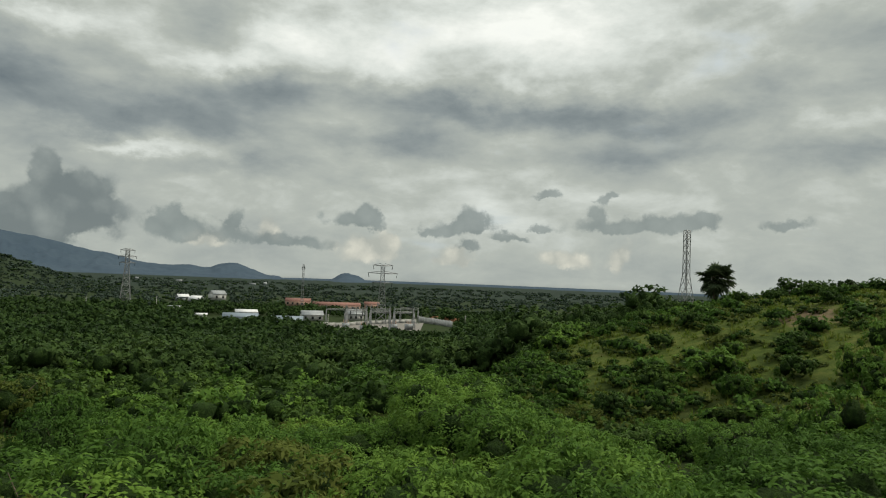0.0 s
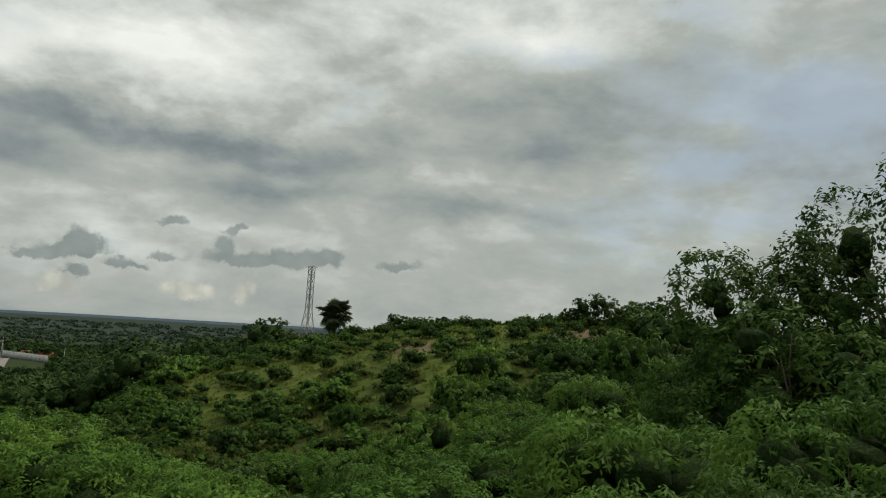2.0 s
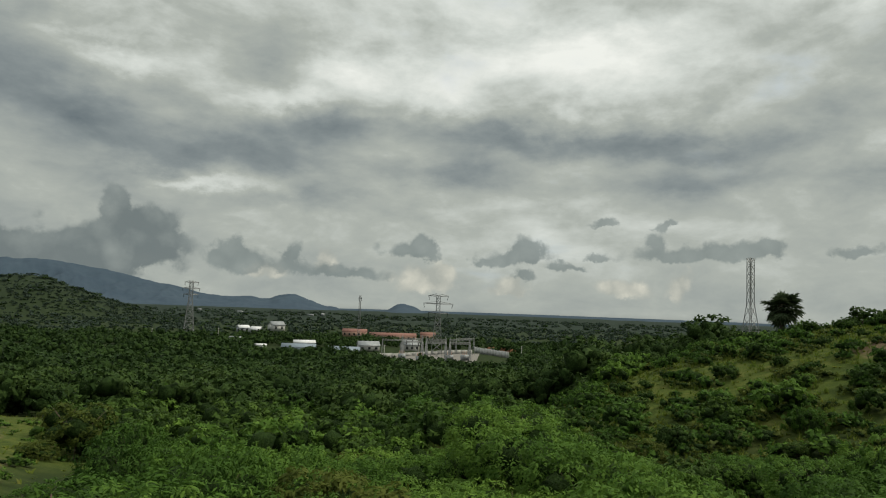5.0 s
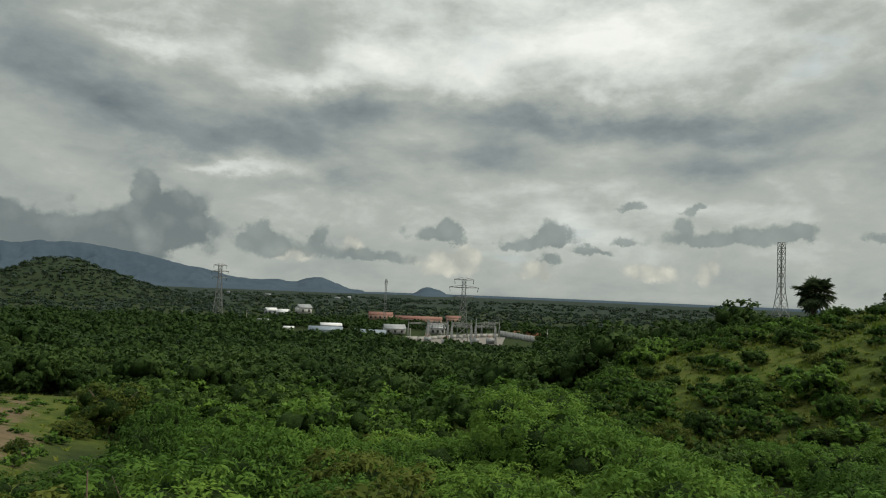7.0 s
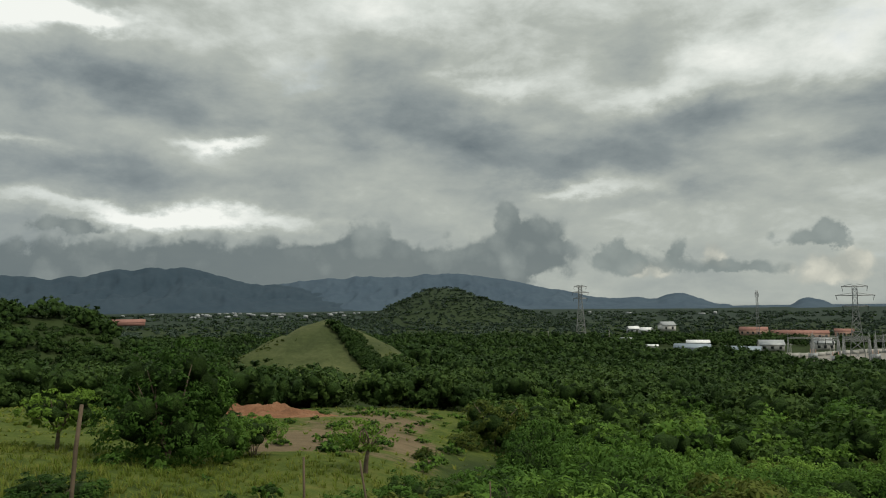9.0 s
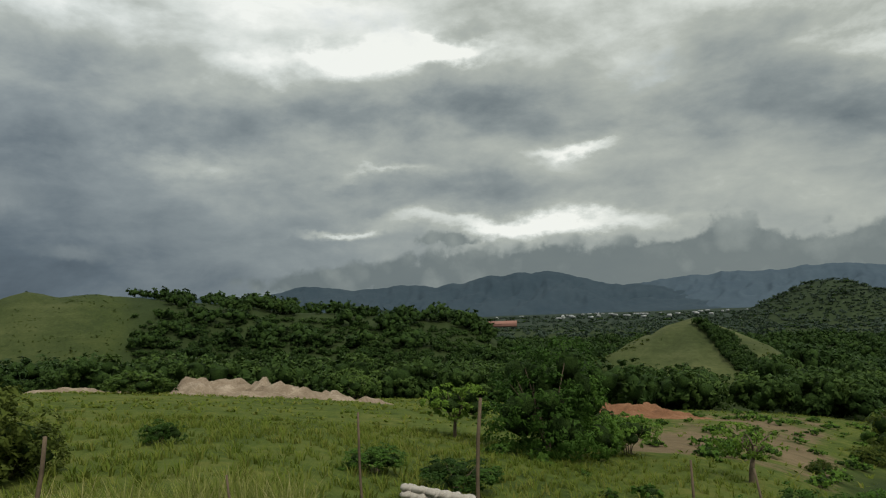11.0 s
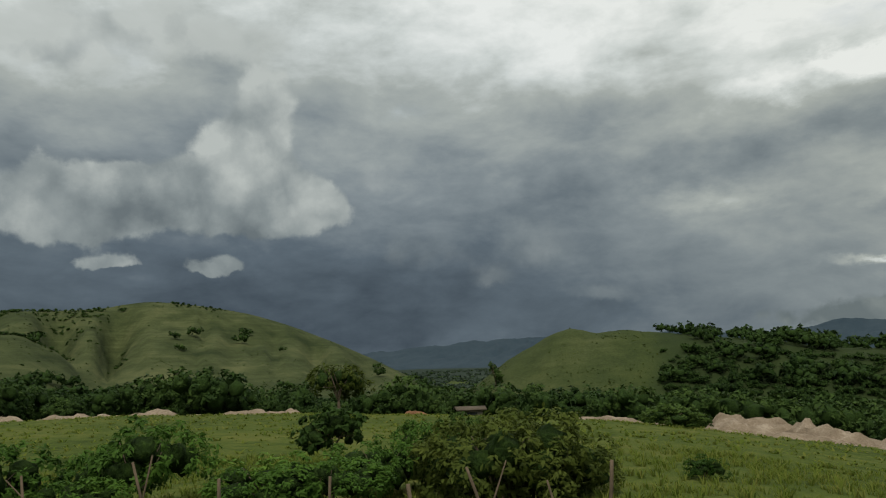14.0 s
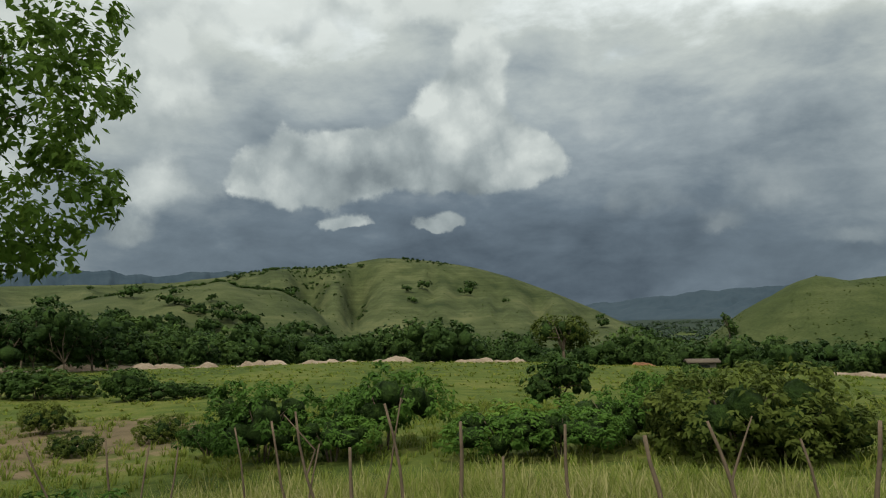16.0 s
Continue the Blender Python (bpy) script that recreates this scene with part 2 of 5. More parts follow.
colour = lay(colour, high, 0.6, white_cloud, 0.8, large_puffs)
colour = lay(colour, tall, 0.26, white_cloud, 0.95, large_puffs)
below = step_(wt, el, 0.2, -1.5)
colour = mix_(wt, below, colour, (0.05, 0.06, 0.055))
bg = node(wt, "ShaderNodeBackground")
bg.inputs[1].default_value = 1.0
wt.links.new(colour, bg.inputs[0])
wt.links.new(bg.outputs[0], node(wt, "ShaderNodeOutputWorld").inputs[0])

sun_data = bpy.data.lights.new("sun", "SUN")
sun_data.energy, sun_data.angle, sun_data.color = 2.9, radians(16), (1.0, 0.92, 0.76)
sun = new("sun", sun_data)
sa, se = radians(SUN_AZ), radians(SUN_EL)
sun.matrix_world = look((-math.sin(sa) * math.cos(se) * 50, math.cos(sa) * math.cos(se) * 50, 30 + math.sin(se) * 50), (0, 0, 30))


# ---- materials ----
def material(name):
    m = bpy.data.materials.new(name)
    m.use_nodes = True
    t = m.node_tree
    b = t.nodes["Principled BSDF"]
    b.inputs["Roughness"].default_value = 0.85
    b.inputs["Specular IOR Level"].default_value = 0.06
    return m, t, b


def leaf_material(name, dark, mid, light, trans=0.35):
    m, t, b = material(name)
    geo = node(t, "ShaderNodeNewGeometry")
    info = node(t, "ShaderNodeObjectInfo")
    f = m_(t, "ADD", m_(t, "MULTIPLY", geo.outputs["Random Per Island"], 0.18), m_(t, "MULTIPLY_ADD", info.outputs["Random"], 0.32, 0.09))
    f = m_(t, "ADD", f, m_(t, "MULTIPLY", m_(t, "SUBTRACT", noise_(t, geo.outputs["Position"], 0.16, 4.0, 0.65), 0.42), 1.3), clamp=True)
    f = m_(t, "ADD", f, m_(t, "MULTIPLY", m_(t, "SUBTRACT", noise_(t, geo.outputs["Position"], 0.035, 3.0, 0.6), 0.5), 1.1), clamp=True)
    c = ramp_(t, f, [(0.0, dark), (0.45, mid), (1.0, light)])
    t.links.new(c, b.inputs["Base Color"])
    b.inputs["Roughness"].default_value = 0.6
    tr = node(t, "ShaderNodeBsdfTranslucent")
    t.links.new(c, tr.inputs[0])
    mx = node(t, "ShaderNodeMixShader")
    mx.inputs[0].default_value = trans
    t.links.new(b.outputs[0], mx.inputs[1])
    t.links.new(tr.outputs[0], mx.inputs[2])
    t.links.new(mx.outputs[0], t.nodes["Material Output"].inputs[0])
    return m


def plain_material(name, a, b_, scale=3.0, rough=0.8, metal=0.0, bump=0.0):
    m, t, b = material(name)
    tc = node(t, "ShaderNodeTexCoord").outputs["Object"]
    n1 = noise_(t, tc, scale, 6.0, 0.6)
    n2 = noise_(t, tc, scale * 9, 4.0, 0.6)
    f = m_(t, "ADD", m_(t, "MULTIPLY", n1, 0.7), m_(t, "MULTIPLY", n2, 0.3))
    t.links.new(ramp_(t, f, [(0.3, a), (0.7, b_)]), b.inputs["Base Color"])
    b.inputs["Roughness"].default_value, b.inputs["Metallic"].default_value = rough, metal
    if bump:
        bn = node(t, "ShaderNodeBump")
        bn.inputs["Strength"].default_value = bump
        t.links.new(f, bn.inputs["Height"])
        t.links.new(bn.outputs[0], b.inputs["Normal"])
    return m


LEAF_FRESH = leaf_material("leucaena_leaves", (0.020, 0.048, 0.010), (0.064, 0.134, 0.023), (0.170, 0.285, 0.046))
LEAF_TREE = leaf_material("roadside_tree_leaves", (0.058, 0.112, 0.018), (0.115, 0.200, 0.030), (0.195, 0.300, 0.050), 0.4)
LEAF_DARK = leaf_material("dark_leaves", (0.014, 0.031, 0.009), (0.034, 0.068, 0.015), (0.080, 0.130, 0.028), 0.25)
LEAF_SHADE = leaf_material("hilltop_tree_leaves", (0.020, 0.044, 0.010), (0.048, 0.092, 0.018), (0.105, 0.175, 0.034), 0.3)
LEAF_OLIVE = leaf_material("olive_leaves", (0.030, 0.046, 0.011), (0.068, 0.094, 0.019), (0.140, 0.165, 0.036))
LEAF_WOODS = leaf_material("woodland_leaves", (0.011, 0.024, 0.008), (0.026, 0.053, 0.014), (0.074, 0.122, 0.029), 0.25)
# Distance haze is mixed into these leaf colours, greyer and bluer.
LEAF_HAZED = leaf_material("distant_woodland", (0.032, 0.050, 0.038), (0.043, 0.065, 0.049), (0.058, 0.084, 0.060), 0.1)


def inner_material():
    """Solid cores deep in a crown: fine leafy grain, the shaded gaps between leaves painted dark."""
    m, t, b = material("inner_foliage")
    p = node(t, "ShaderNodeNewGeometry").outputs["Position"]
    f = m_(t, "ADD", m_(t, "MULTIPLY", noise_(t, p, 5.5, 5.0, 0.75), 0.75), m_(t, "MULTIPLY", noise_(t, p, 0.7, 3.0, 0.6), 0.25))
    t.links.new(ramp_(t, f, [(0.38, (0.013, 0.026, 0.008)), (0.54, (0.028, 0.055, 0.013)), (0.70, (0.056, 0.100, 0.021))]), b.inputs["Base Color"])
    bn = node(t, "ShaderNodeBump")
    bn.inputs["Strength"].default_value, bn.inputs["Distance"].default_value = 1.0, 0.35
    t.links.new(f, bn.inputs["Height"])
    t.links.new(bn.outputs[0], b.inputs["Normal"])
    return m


INNER_SHADE = inner_material()
BARK = plain_material("bark", (0.05, 0.04, 0.03), (0.15, 0.12, 0.09), 6.0, 0.9, 0.0, 0.5)

# ---- the lie of the land ----
RINGS = [0, 6, 12, 25, 50, 90, 140, 220, 350, 600]
PROFILES = {
    -95: (28.3, 28, 27.5, 27, 28.5, 30, 31, 30, 27, 20), -60: (28.3, 27, 26, 25.3, 27.2, 30, 31, 30, 24, 14),
    -40: (28.3, 26, 24, 22.5, 25.2, 31.6, 30, 24, 12, 4), -30: (28.3, 26, 24, 21.5, 22.3, 30.2, 28, 19, 8, 2),
    -20: (28.3, 26, 23.5, 20.5, 20.3, 27.2, 26.5, 16, 6, 1), -10: (28.3, 26, 23.5, 20.5, 19.6, 22.5, 18, 10, 3, 0),
    -3: (28.3, 26, 23.5, 20.8, 20.2, 16.8, 12.5, 6.5, 1.5, 0), 8: (28.3, 26, 23.5, 20.5, 17.3, 13.6, 10, 5.5, 1.2, 0),
    28: (28.3, 26, 23.8, 20.8, 17.6, 14.3, 10.5, 6, 1.6, 0), 40: (28.3, 26.5, 25, 23, 20.4, 16.9, 10.5, 6, 2, 0),
    50: (28.3, 26.8, 25.5, 23.5, 21, 17.3, 10.5, 6, 2, 0), 62: (28.3, 27.2, 26, 24.5, 22.5, 18.6, 12, 7, 3, 0),
    80: (28.3, 27.3, 26.8, 25.7, 24.2, 20.9, 14, 8, 4, 2), 94: (28.3, 27.3, 26.8, 26, 25, 22.8, 16, 9, 5, 3),
    110: (28.3, 27.3, 26.8, 26, 25, 24, 17, 11, 8, 6), 125: (28.3, 27.3, 26.8, 26, 25.3, 24.8, 20, 15, 13, 12),
    150: (28.3, 27.3, 26.8, 26, 25.3, 25, 24, 22, 20, 18), 190: (28.3, 28.3, 28.2, 28, 28, 28, 28, 27, 25, 22), 265: (28.3, 28.3, 28.2, 28, 28, 28.5, 29, 29, 27, 20)}
P_AZ = np.array(sorted(PROFILES), float)
P_Z = np.array([PROFILES[k] for k in sorted(PROFILES)], float)


def smooth(x):
    x = np.clip(x, 0, 1)
    return x * x * (3 - 2 * x)


def cubic(xs, ys, x):
    """A smooth curve through the knots, with no overshoot worth naming."""
    xs, ys, x = np.asarray(xs, float), np.asarray(ys, float), np.asarray(x, float)
    s = np.gradient(ys, xs)
    i = np.clip(np.searchsorted(xs, x) - 1, 0, len(xs) - 2)
    h = xs[i + 1] - xs[i]
    u = np.clip((x - xs[i]) / h, 0, 1)
    return ((1 + 2 * u) * (1 - u) ** 2 * ys[i] + u * (1 - u) ** 2 * h * s[i] + u * u * (3 - 2 * u) * ys[i + 1] + u * u * (u - 1) * h * s[i + 1])


GRID_AZ = np.arange(-95, 266, 1.0)
GRID_R = np.concatenate([np.arange(0, 30, 1.0), np.arange(30, 160, 4.0), np.arange(160, 601, 20.0)])
rough_ = np.array([cubic(RINGS, row, GRID_R) for row in P_Z])
BASE = np.array([cubic(P_AZ, rough_[:, k], GRID_AZ) for k in range(len(GRID_R))]).T


def lattice_noise(x, y, seed):
    """Smooth random relief, about -1 to 1."""
    xi, yi = np.floor(x).astype(np.int64), np.floor(y).astype(np.int64)
    u, v = smooth(x - xi), smooth(y - yi)

    def h(a, b):
        n = (a * 374761393 + b * 668265263 + seed * 974634777) & 0x7FFFFFFF
        n = ((n ^ (n >> 13)) * 1274126177) & 0x7FFFFFFF
        return (n ^ (n >> 16)) % 65536 / 32768.0 - 1
    return (h(xi, yi) * (1 - u) + h(xi + 1, yi) * u) * (1 - v) + (h(xi, yi + 1) * (1 - u) + h(xi + 1, yi + 1) * u) * v


def fractal(x, y, seed, octaves=4):
    out, amp = 0, 1.0
    for k in range(octaves):
        out = out + amp * lattice_noise(x * 2 ** k, y * 2 ** k, seed + k)
        amp *= 0.5
    return out


def tan_(e):
    return np.tan(np.radians(e))


def ridge(a, r, crest_az, crest_el, dist, front, back, foot):
    """Height of a long hill whose skyline stands at the elevations crest_el along crest_az."""
    top = EYE_Z + dist * tan_(cubic(crest_az, crest_el, np.clip(a, crest_az[0], crest_az[-1])))
    inside = (a > crest_az[0]) & (a < crest_az[-1])
    u = np.where(r < dist, (dist - r) / front, (r - dist) / back)
    shape = (1 - smooth(u)) * inside
    return np.maximum(top - foot, 0) * shape, foot


def height(x, y):
    x, y = np.asarray(x, float), np.asarray(y, float)
    a = np.degrees(np.arctan2(-x, y))
    a = np.where(a < -95, a + 360, a)
    r = np.hypot(x, y)
    fa = np.clip(a + 95, 0, 359.999)
    ia = np.clip(fa.astype(int), 0, len(GRID_AZ) - 2)
    ua = fa - ia
    rr = np.clip(r, 0, 599.9)
    ir = np.clip(np.searchsorted(GRID_R, rr, side="right") - 1, 0, len(GRID_R) - 2)
    ur = (rr - GRID_R[ir]) / (GRID_R[ir + 1] - GRID_R[ir])
    z = (BASE[ia, ir] * (1 - ur) + BASE[ia, ir + 1] * ur) * (1 - ua) + (BASE[ia + 1, ir] * (1 - ur) + BASE[ia + 1, ir + 1] * ur) * ua
    z = z * (1 - smooth((r - 600) / 900))
    z = z + fractal(x / 14, y / 14, 3) * 0.22 * smooth((r - 4) / 25) + fractal(x / 90, y / 90, 9) * 1.0 * smooth((r - 150) / 200)
    # the grassy cone
    ca = radians(44.5)
    u = (x * math.cos(ca) + y * math.sin(ca))
    v = (-x * math.sin(ca) + y * math.cos(ca)) - 205
    q = np.sqrt((np.where(u < 0, u / 42, u / 46)) ** 2 + (v / 62) ** 2 + 0.004)
    z = z + 20.5 * np.clip(1.03 - q, 0, 1) ** 1.1 * (1 + 0.10 * fractal(x / 12, y / 12, 21) - 0.16 * np.abs(fractal(np.arctan2(v, u) * 2.2, q * 2, 25, 2)) * smooth(q / 0.3))
    # flat-topped hill
    h, foot = ridge(a, r, [58, 60, 63, 70, 81, 88, 91.5, 93.6, 94.6, 96.1, 98.4, 100.7, 103], [-3.5, -1.6, -0.4, 0.0, 1.3, 1.78, 1.96, 2.05, 1.85, 1.15, -0.15, -1.9, -4], 330, 120, 260, 5)
    z = z + h * (1 + 0.03 * fractal(a / 1.7, r / 40, 31) - 0.12 * np.minimum(np.abs(fractal(a / 2.2, r / 120, 35, 3)), 0.5) * smooth((325 - r) / 40))
    # the great green hill and its shoulder, with ribs and folds running down
    h, foot = ridge(a, r, [103, 106.5, 108.9, 111.5, 115.9, 119.5, 122.2, 125.4, 129.5, 134.7, 140, 150, 170], [-2.5, -0.7, 0.5, 1.7, 3.3, 4.2, 4.5, 4.7, 4.0, 3.6, 2.8, 2.3, 1.5], 640, 330, 500, 9)
    down = np.clip((640 - r) / 330, 0, 1)
    slope = smooth(down / 0.3) * smooth((1.05 - down) / 0.4)
    ribs = 0.5 + 0.5 * fractal(a / 2.0 + 0.5 * down, r / 500, 41, 3)
    fold = np.exp(-((a - 127.6 - 2.0 * down) / 0.75) ** 2) + 0.5 * np.exp(-((a - 121.8 - 1.0 * down) / 0.5) ** 2) + 0.9 * np.exp(-((a - 131.4 - 1.0 * down) / 1.0) ** 2)
    great = h * (1 - 0.42 * slope * np.clip(ribs, 0, 1) - 0.30 * slope * fold + 0.02 * slope * fractal(x / 22, y / 22, 45))
    h, foot = ridge(a, r, [129, 130.8, 133, 137, 141.4, 145, 152, 170], [-2.5, 0.6, 2.1, 3.0, 2.8, 2.2, 1.0, 0.5], 440, 190, 160, 14)
    z = z + np.maximum(great, h * (0.96 + 0.05 * fractal(a / 2.2, r / 60, 51) - 0.12 * smooth((432 - r) / 60) * np.clip(fractal(a / 1.8, r / 300, 55, 2), 0, 1)))
    # wooded hill out on the plain
    h, foot = ridge(a, r, [24, 27, 29.6, 31.8, 34.1, 36.4, 38.6, 40.9, 43], [-1.6, -1.0, -0.3, 0.6, 1.3, 0.9, 0.0, -1.1, -1.8], 1150, 260, 300, 0)
    z = z + h * (1 + 0.08 * fractal(x / 60, y / 60, 61))
    return z


def place(azimuth, dist, lift=0.0):
    a = radians(azimuth)
    x, y = -math.sin(a) * dist, math.cos(a) * dist
    return x, y, float(height(np.array([x]), np.array([y]))[0]) + lift


def mesh_np(name, verts, faces, mats=(), smooth_=False, slots=None, normals=None):
    verts, faces = np.asarray(verts, np.float32), np.asarray(faces, np.int32)
    me = bpy.data.meshes.new(name)
    me.vertices.add(len(verts))
    me.vertices.foreach_set("co", verts.ravel())
    me.loops.add(faces.size)
    me.loops.foreach_set("vertex_index", faces.ravel())
    me.polygons.add(len(faces))
    me.polygons.foreach_set("loop_start", np.arange(0, faces.size, faces.shape[1], dtype=np.int32))
    if smooth_:
        me.polygons.foreach_set("use_smooth", np.ones(len(faces), bool))
    for m in mats:
        me.materials.append(m)
    if slots is not None:
        me.polygons.foreach_set("material_index", np.asarray(slots, np.int32))
    me.update(calc_edges=True)
    if normals is not None:
        me.polygons.foreach_set("use_smooth", np.ones(len(faces), bool))
        me.attributes.new("custom_normal", "FLOAT_VECTOR", "POINT").data.foreach_set("vector", np.asarray(normals, np.float32).ravel())
    return me


def attribute(me, name, values):
    me.attributes.new(name, "FLOAT", "POINT").data.foreach_set("value", np.asarray(values, np.float32))


def box01(v, lo, hi, soft):
    return smooth((v - lo) / soft + 0.5) * smooth((hi - v) / soft + 0.5)


def zones(x, y):
    """Bare earth, woods floor with painted shade, hill grass and far haze over the land, each 0 to 1."""
    a = np.degrees(np.arctan2(-x, y))
    r = np.hypot(x, y)
    n = fractal(x / 9, y / 9, 71)
    n2 = fractal(x / 30, y / 30, 75)
    clearing = smooth((a - 33) / 4) * smooth((54 - a) / 6) * smooth((r - 26) / 20) * smooth((104 - r) / 10)
    crest = smooth((-21 - a) / 7) * smooth((r - 70) / 12) * smooth((112 - r) / 15)
    track = smooth((a - 136) / 6) * smooth((r - 20) / 5) * smooth((48 - r) / 8)
    path_ = smooth(1 - np.abs(a + 17 + (r - 25) * 0.05) / 2.2) * smooth((45 - r) / 12)
    bare = np.clip(clearing * (0.55 + 0.6 * n) + crest * (0.58 + 0.5 * n) + track * (0.55 + 0.5 * n) + path_ * 0.55 + 0.25 * (n > 0.75) * (a > 60), 0, 1)
    field = smooth((a - 50) / 8) * smooth((104 - r) / 14)
    hill = smooth((a - 86) / 6) * smooth((r - 190) / 60)
    # Leaf litter; its dark colour also stands for shade between the near shrubs.
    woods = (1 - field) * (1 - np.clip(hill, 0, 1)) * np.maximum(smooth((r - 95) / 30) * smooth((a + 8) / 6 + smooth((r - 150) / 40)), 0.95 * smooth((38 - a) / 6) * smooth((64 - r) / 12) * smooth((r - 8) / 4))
    # Storm-cloud shadow on the flat-topped hill, put in as darker ground colour.
    cloud_shade = box01(a, 86, 103, 3) * box01(r, 190, 420, 20)
    hill = hill * (1 - 0.5 * cloud_shade)
    hill = np.maximum(hill, smooth(1.5 - np.hypot(a - 44.0, (r - 200) / 5.5) / 8))
    hill = hill * (1 - smooth((r - 800) / 100))
    woods = woods * (1 - smooth(1.6 - np.hypot(a - 44.5, (r - 205) / 6) / 7))
    woods = np.maximum(woods, 0.75 * cloud_shade)
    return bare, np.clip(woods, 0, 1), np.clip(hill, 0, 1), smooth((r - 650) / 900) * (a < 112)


m, t, b = material("ground")
pos = node(t, "ShaderNodeNewGeometry").outputs["Position"]
n_a, n_b, n_c = noise_(t, pos, 0.09, 6.0, 0.6), noise_(t, pos, 0.9, 6.0, 0.65), noise_(t, pos, 9.0, 4.0, 0.6)
gf = m_(t, "ADD", m_(t, "MULTIPLY", n_a, 0.4), m_(t, "ADD", m_(t, "MULTIPLY", n_b, 0.4), m_(t, "MULTIPLY", n_c, 0.2)))
grass_c = ramp_(t, gf, [(0.40, (0.028, 0.044, 0.010)), (0.5, (0.056, 0.080, 0.016)), (0.60, (0.098, 0.106, 0.028))])
earth_c = ramp_(t, gf, [(0.35, (0.075, 0.060, 0.036)), (0.6, (0.140, 0.108, 0.066)), (0.75, (0.19, 0.155, 0.10))])
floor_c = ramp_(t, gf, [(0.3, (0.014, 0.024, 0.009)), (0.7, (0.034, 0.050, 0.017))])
terraces = noise_(t, v_(t, "MULTIPLY", pos, (0.03, 0.03, 0.55)), 1.0, 5.0, 0.6)
hill_f = m_(t, "ADD", m_(t, "MULTIPLY", gf, 0.4), m_(t, "ADD", m_(t, "MULTIPLY", terraces, 0.18), m_(t, "MULTIPLY", noise_(t, pos, 0.025, 6.0, 0.65), 0.42)))
# Hill grass, its green dulled to take in some haze.
hazed_hill_c = ramp_(t, hill_f, [(0.40, (0.021, 0.032, 0.012)), (0.5, (0.045, 0.058, 0.023)), (0.60, (0.084, 0.094, 0.042))])
at = {k: node(t, "ShaderNodeAttribute", attribute_name=k).outputs["Fac"] for k in ("bare", "woods", "hill", "far")}
bare_f = step_(t, m_(t, "ADD", at["bare"], m_(t, "MULTIPLY", m_(t, "SUBTRACT", n_b, 0.5), 1.1)), 0.32, 0.72)
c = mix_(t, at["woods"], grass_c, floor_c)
c = mix_(t, at["hill"], c, hazed_hill_c)
c = mix_(t, bare_f, c, earth_c)
# Far plain: haze put into the ground colour, growing with distance.
hazed_plain_c = ramp_(t, n_a, [(0.35, (0.016, 0.026, 0.019)), (0.55, (0.022, 0.034, 0.025)), (0.7, (0.036, 0.050, 0.036))])
c = mix_(t, at["far"], c, hazed_plain_c)
t.links.new(c, b.inputs["Base Color"])
b.inputs["Roughness"].default_value = 0.95
bn = node(t, "ShaderNodeBump")
bn.inputs["Strength"].default_value, bn.inputs["Distance"].default_value = 0.8, 0.25
t.links.new(gf, bn.inputs["Height"])
t.links.new(bn.outputs[0], b.inputs["Normal"])
GROUND = m

az_list = np.concatenate([np.arange(-68, 158, 0.5), np.arange(158, 292, 4.0)])
r_list = np.concatenate([[0.004], np.geomspace(1.5, 1500, 210), np.geomspace(1600, 4900, 14)])
A, Rr = np.meshgrid(np.radians(az_list), r_list)
gx, gy = -np.sin(A) * Rr, np.cos(A) * Rr
gz = height(gx, gy)
nA, nR = len(az_list), len(r_list)
ii, jj = np.meshgrid(np.arange(nR - 1), np.arange(nA), indexing="ij")
jn = (jj + 1) % nA
quads = np.stack([ii * nA + jj, (ii + 1) * nA + jj, (ii + 1) * nA + jn, ii * nA + jn], -1).reshape(-1, 4)[:, ::-1]
gv = np.stack([gx, gy, gz], -1).reshape(-1, 3)
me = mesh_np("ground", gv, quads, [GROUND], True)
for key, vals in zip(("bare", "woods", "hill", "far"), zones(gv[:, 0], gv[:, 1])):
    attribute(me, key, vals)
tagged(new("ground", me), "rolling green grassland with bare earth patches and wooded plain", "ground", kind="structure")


# ---- far mountains ----
def mountain(name, label, crest_az, crest_el, dist, depth, mat, seed, rough_amp):
    aa = np.arange(crest_az[0], crest_az[-1] + 0.01, 0.12)
    crest = dist * tan_(cubic(crest_az, crest_el, aa)) + EYE_Z
    crest = crest + fractal(aa / 1.1, aa * 0 + seed, seed, 5) * rough_amp
    rows = np.linspace(0, 1, 26)
    vs = []
    for u in rows:
        rad = dist - depth + depth * u * 1.0 + 14 * fractal(aa / 0.8, aa * 0 + u * 5, seed + 2, 4)
        folds = 1 - 0.34 * np.abs(fractal(aa / 1.6 + u * 2.6, aa * 0 + u * 3.0, seed + 4, 4)) * math.sin(math.pi * u)
        zz = -15 + (crest + 15) * (u ** 1.1) * folds
        vs.append(np.stack([-np.sin(np.radians(aa)) * rad, np.cos(np.radians(aa)) * rad, zz], -1))
    rad = dist + depth
    vs.append(np.stack([-np.sin(np.radians(aa)) * rad, np.cos(np.radians(aa)) * rad, np.full(len(aa), -15.0)], -1))
    v = np.concatenate(vs)
    n, k = len(aa), len(vs)
    i, j = np.meshgrid(np.arange(k - 1), np.arange(n - 1), indexing="ij")
    f = np.stack([i * n + j, i * n + j + 1, (i + 1) * n + j + 1, (i + 1) * n + j], -1).reshape(-1, 4)
    return tagged(new(name, mesh_np(name, v, f, [mat], True)), label, "mountain", kind="structure")


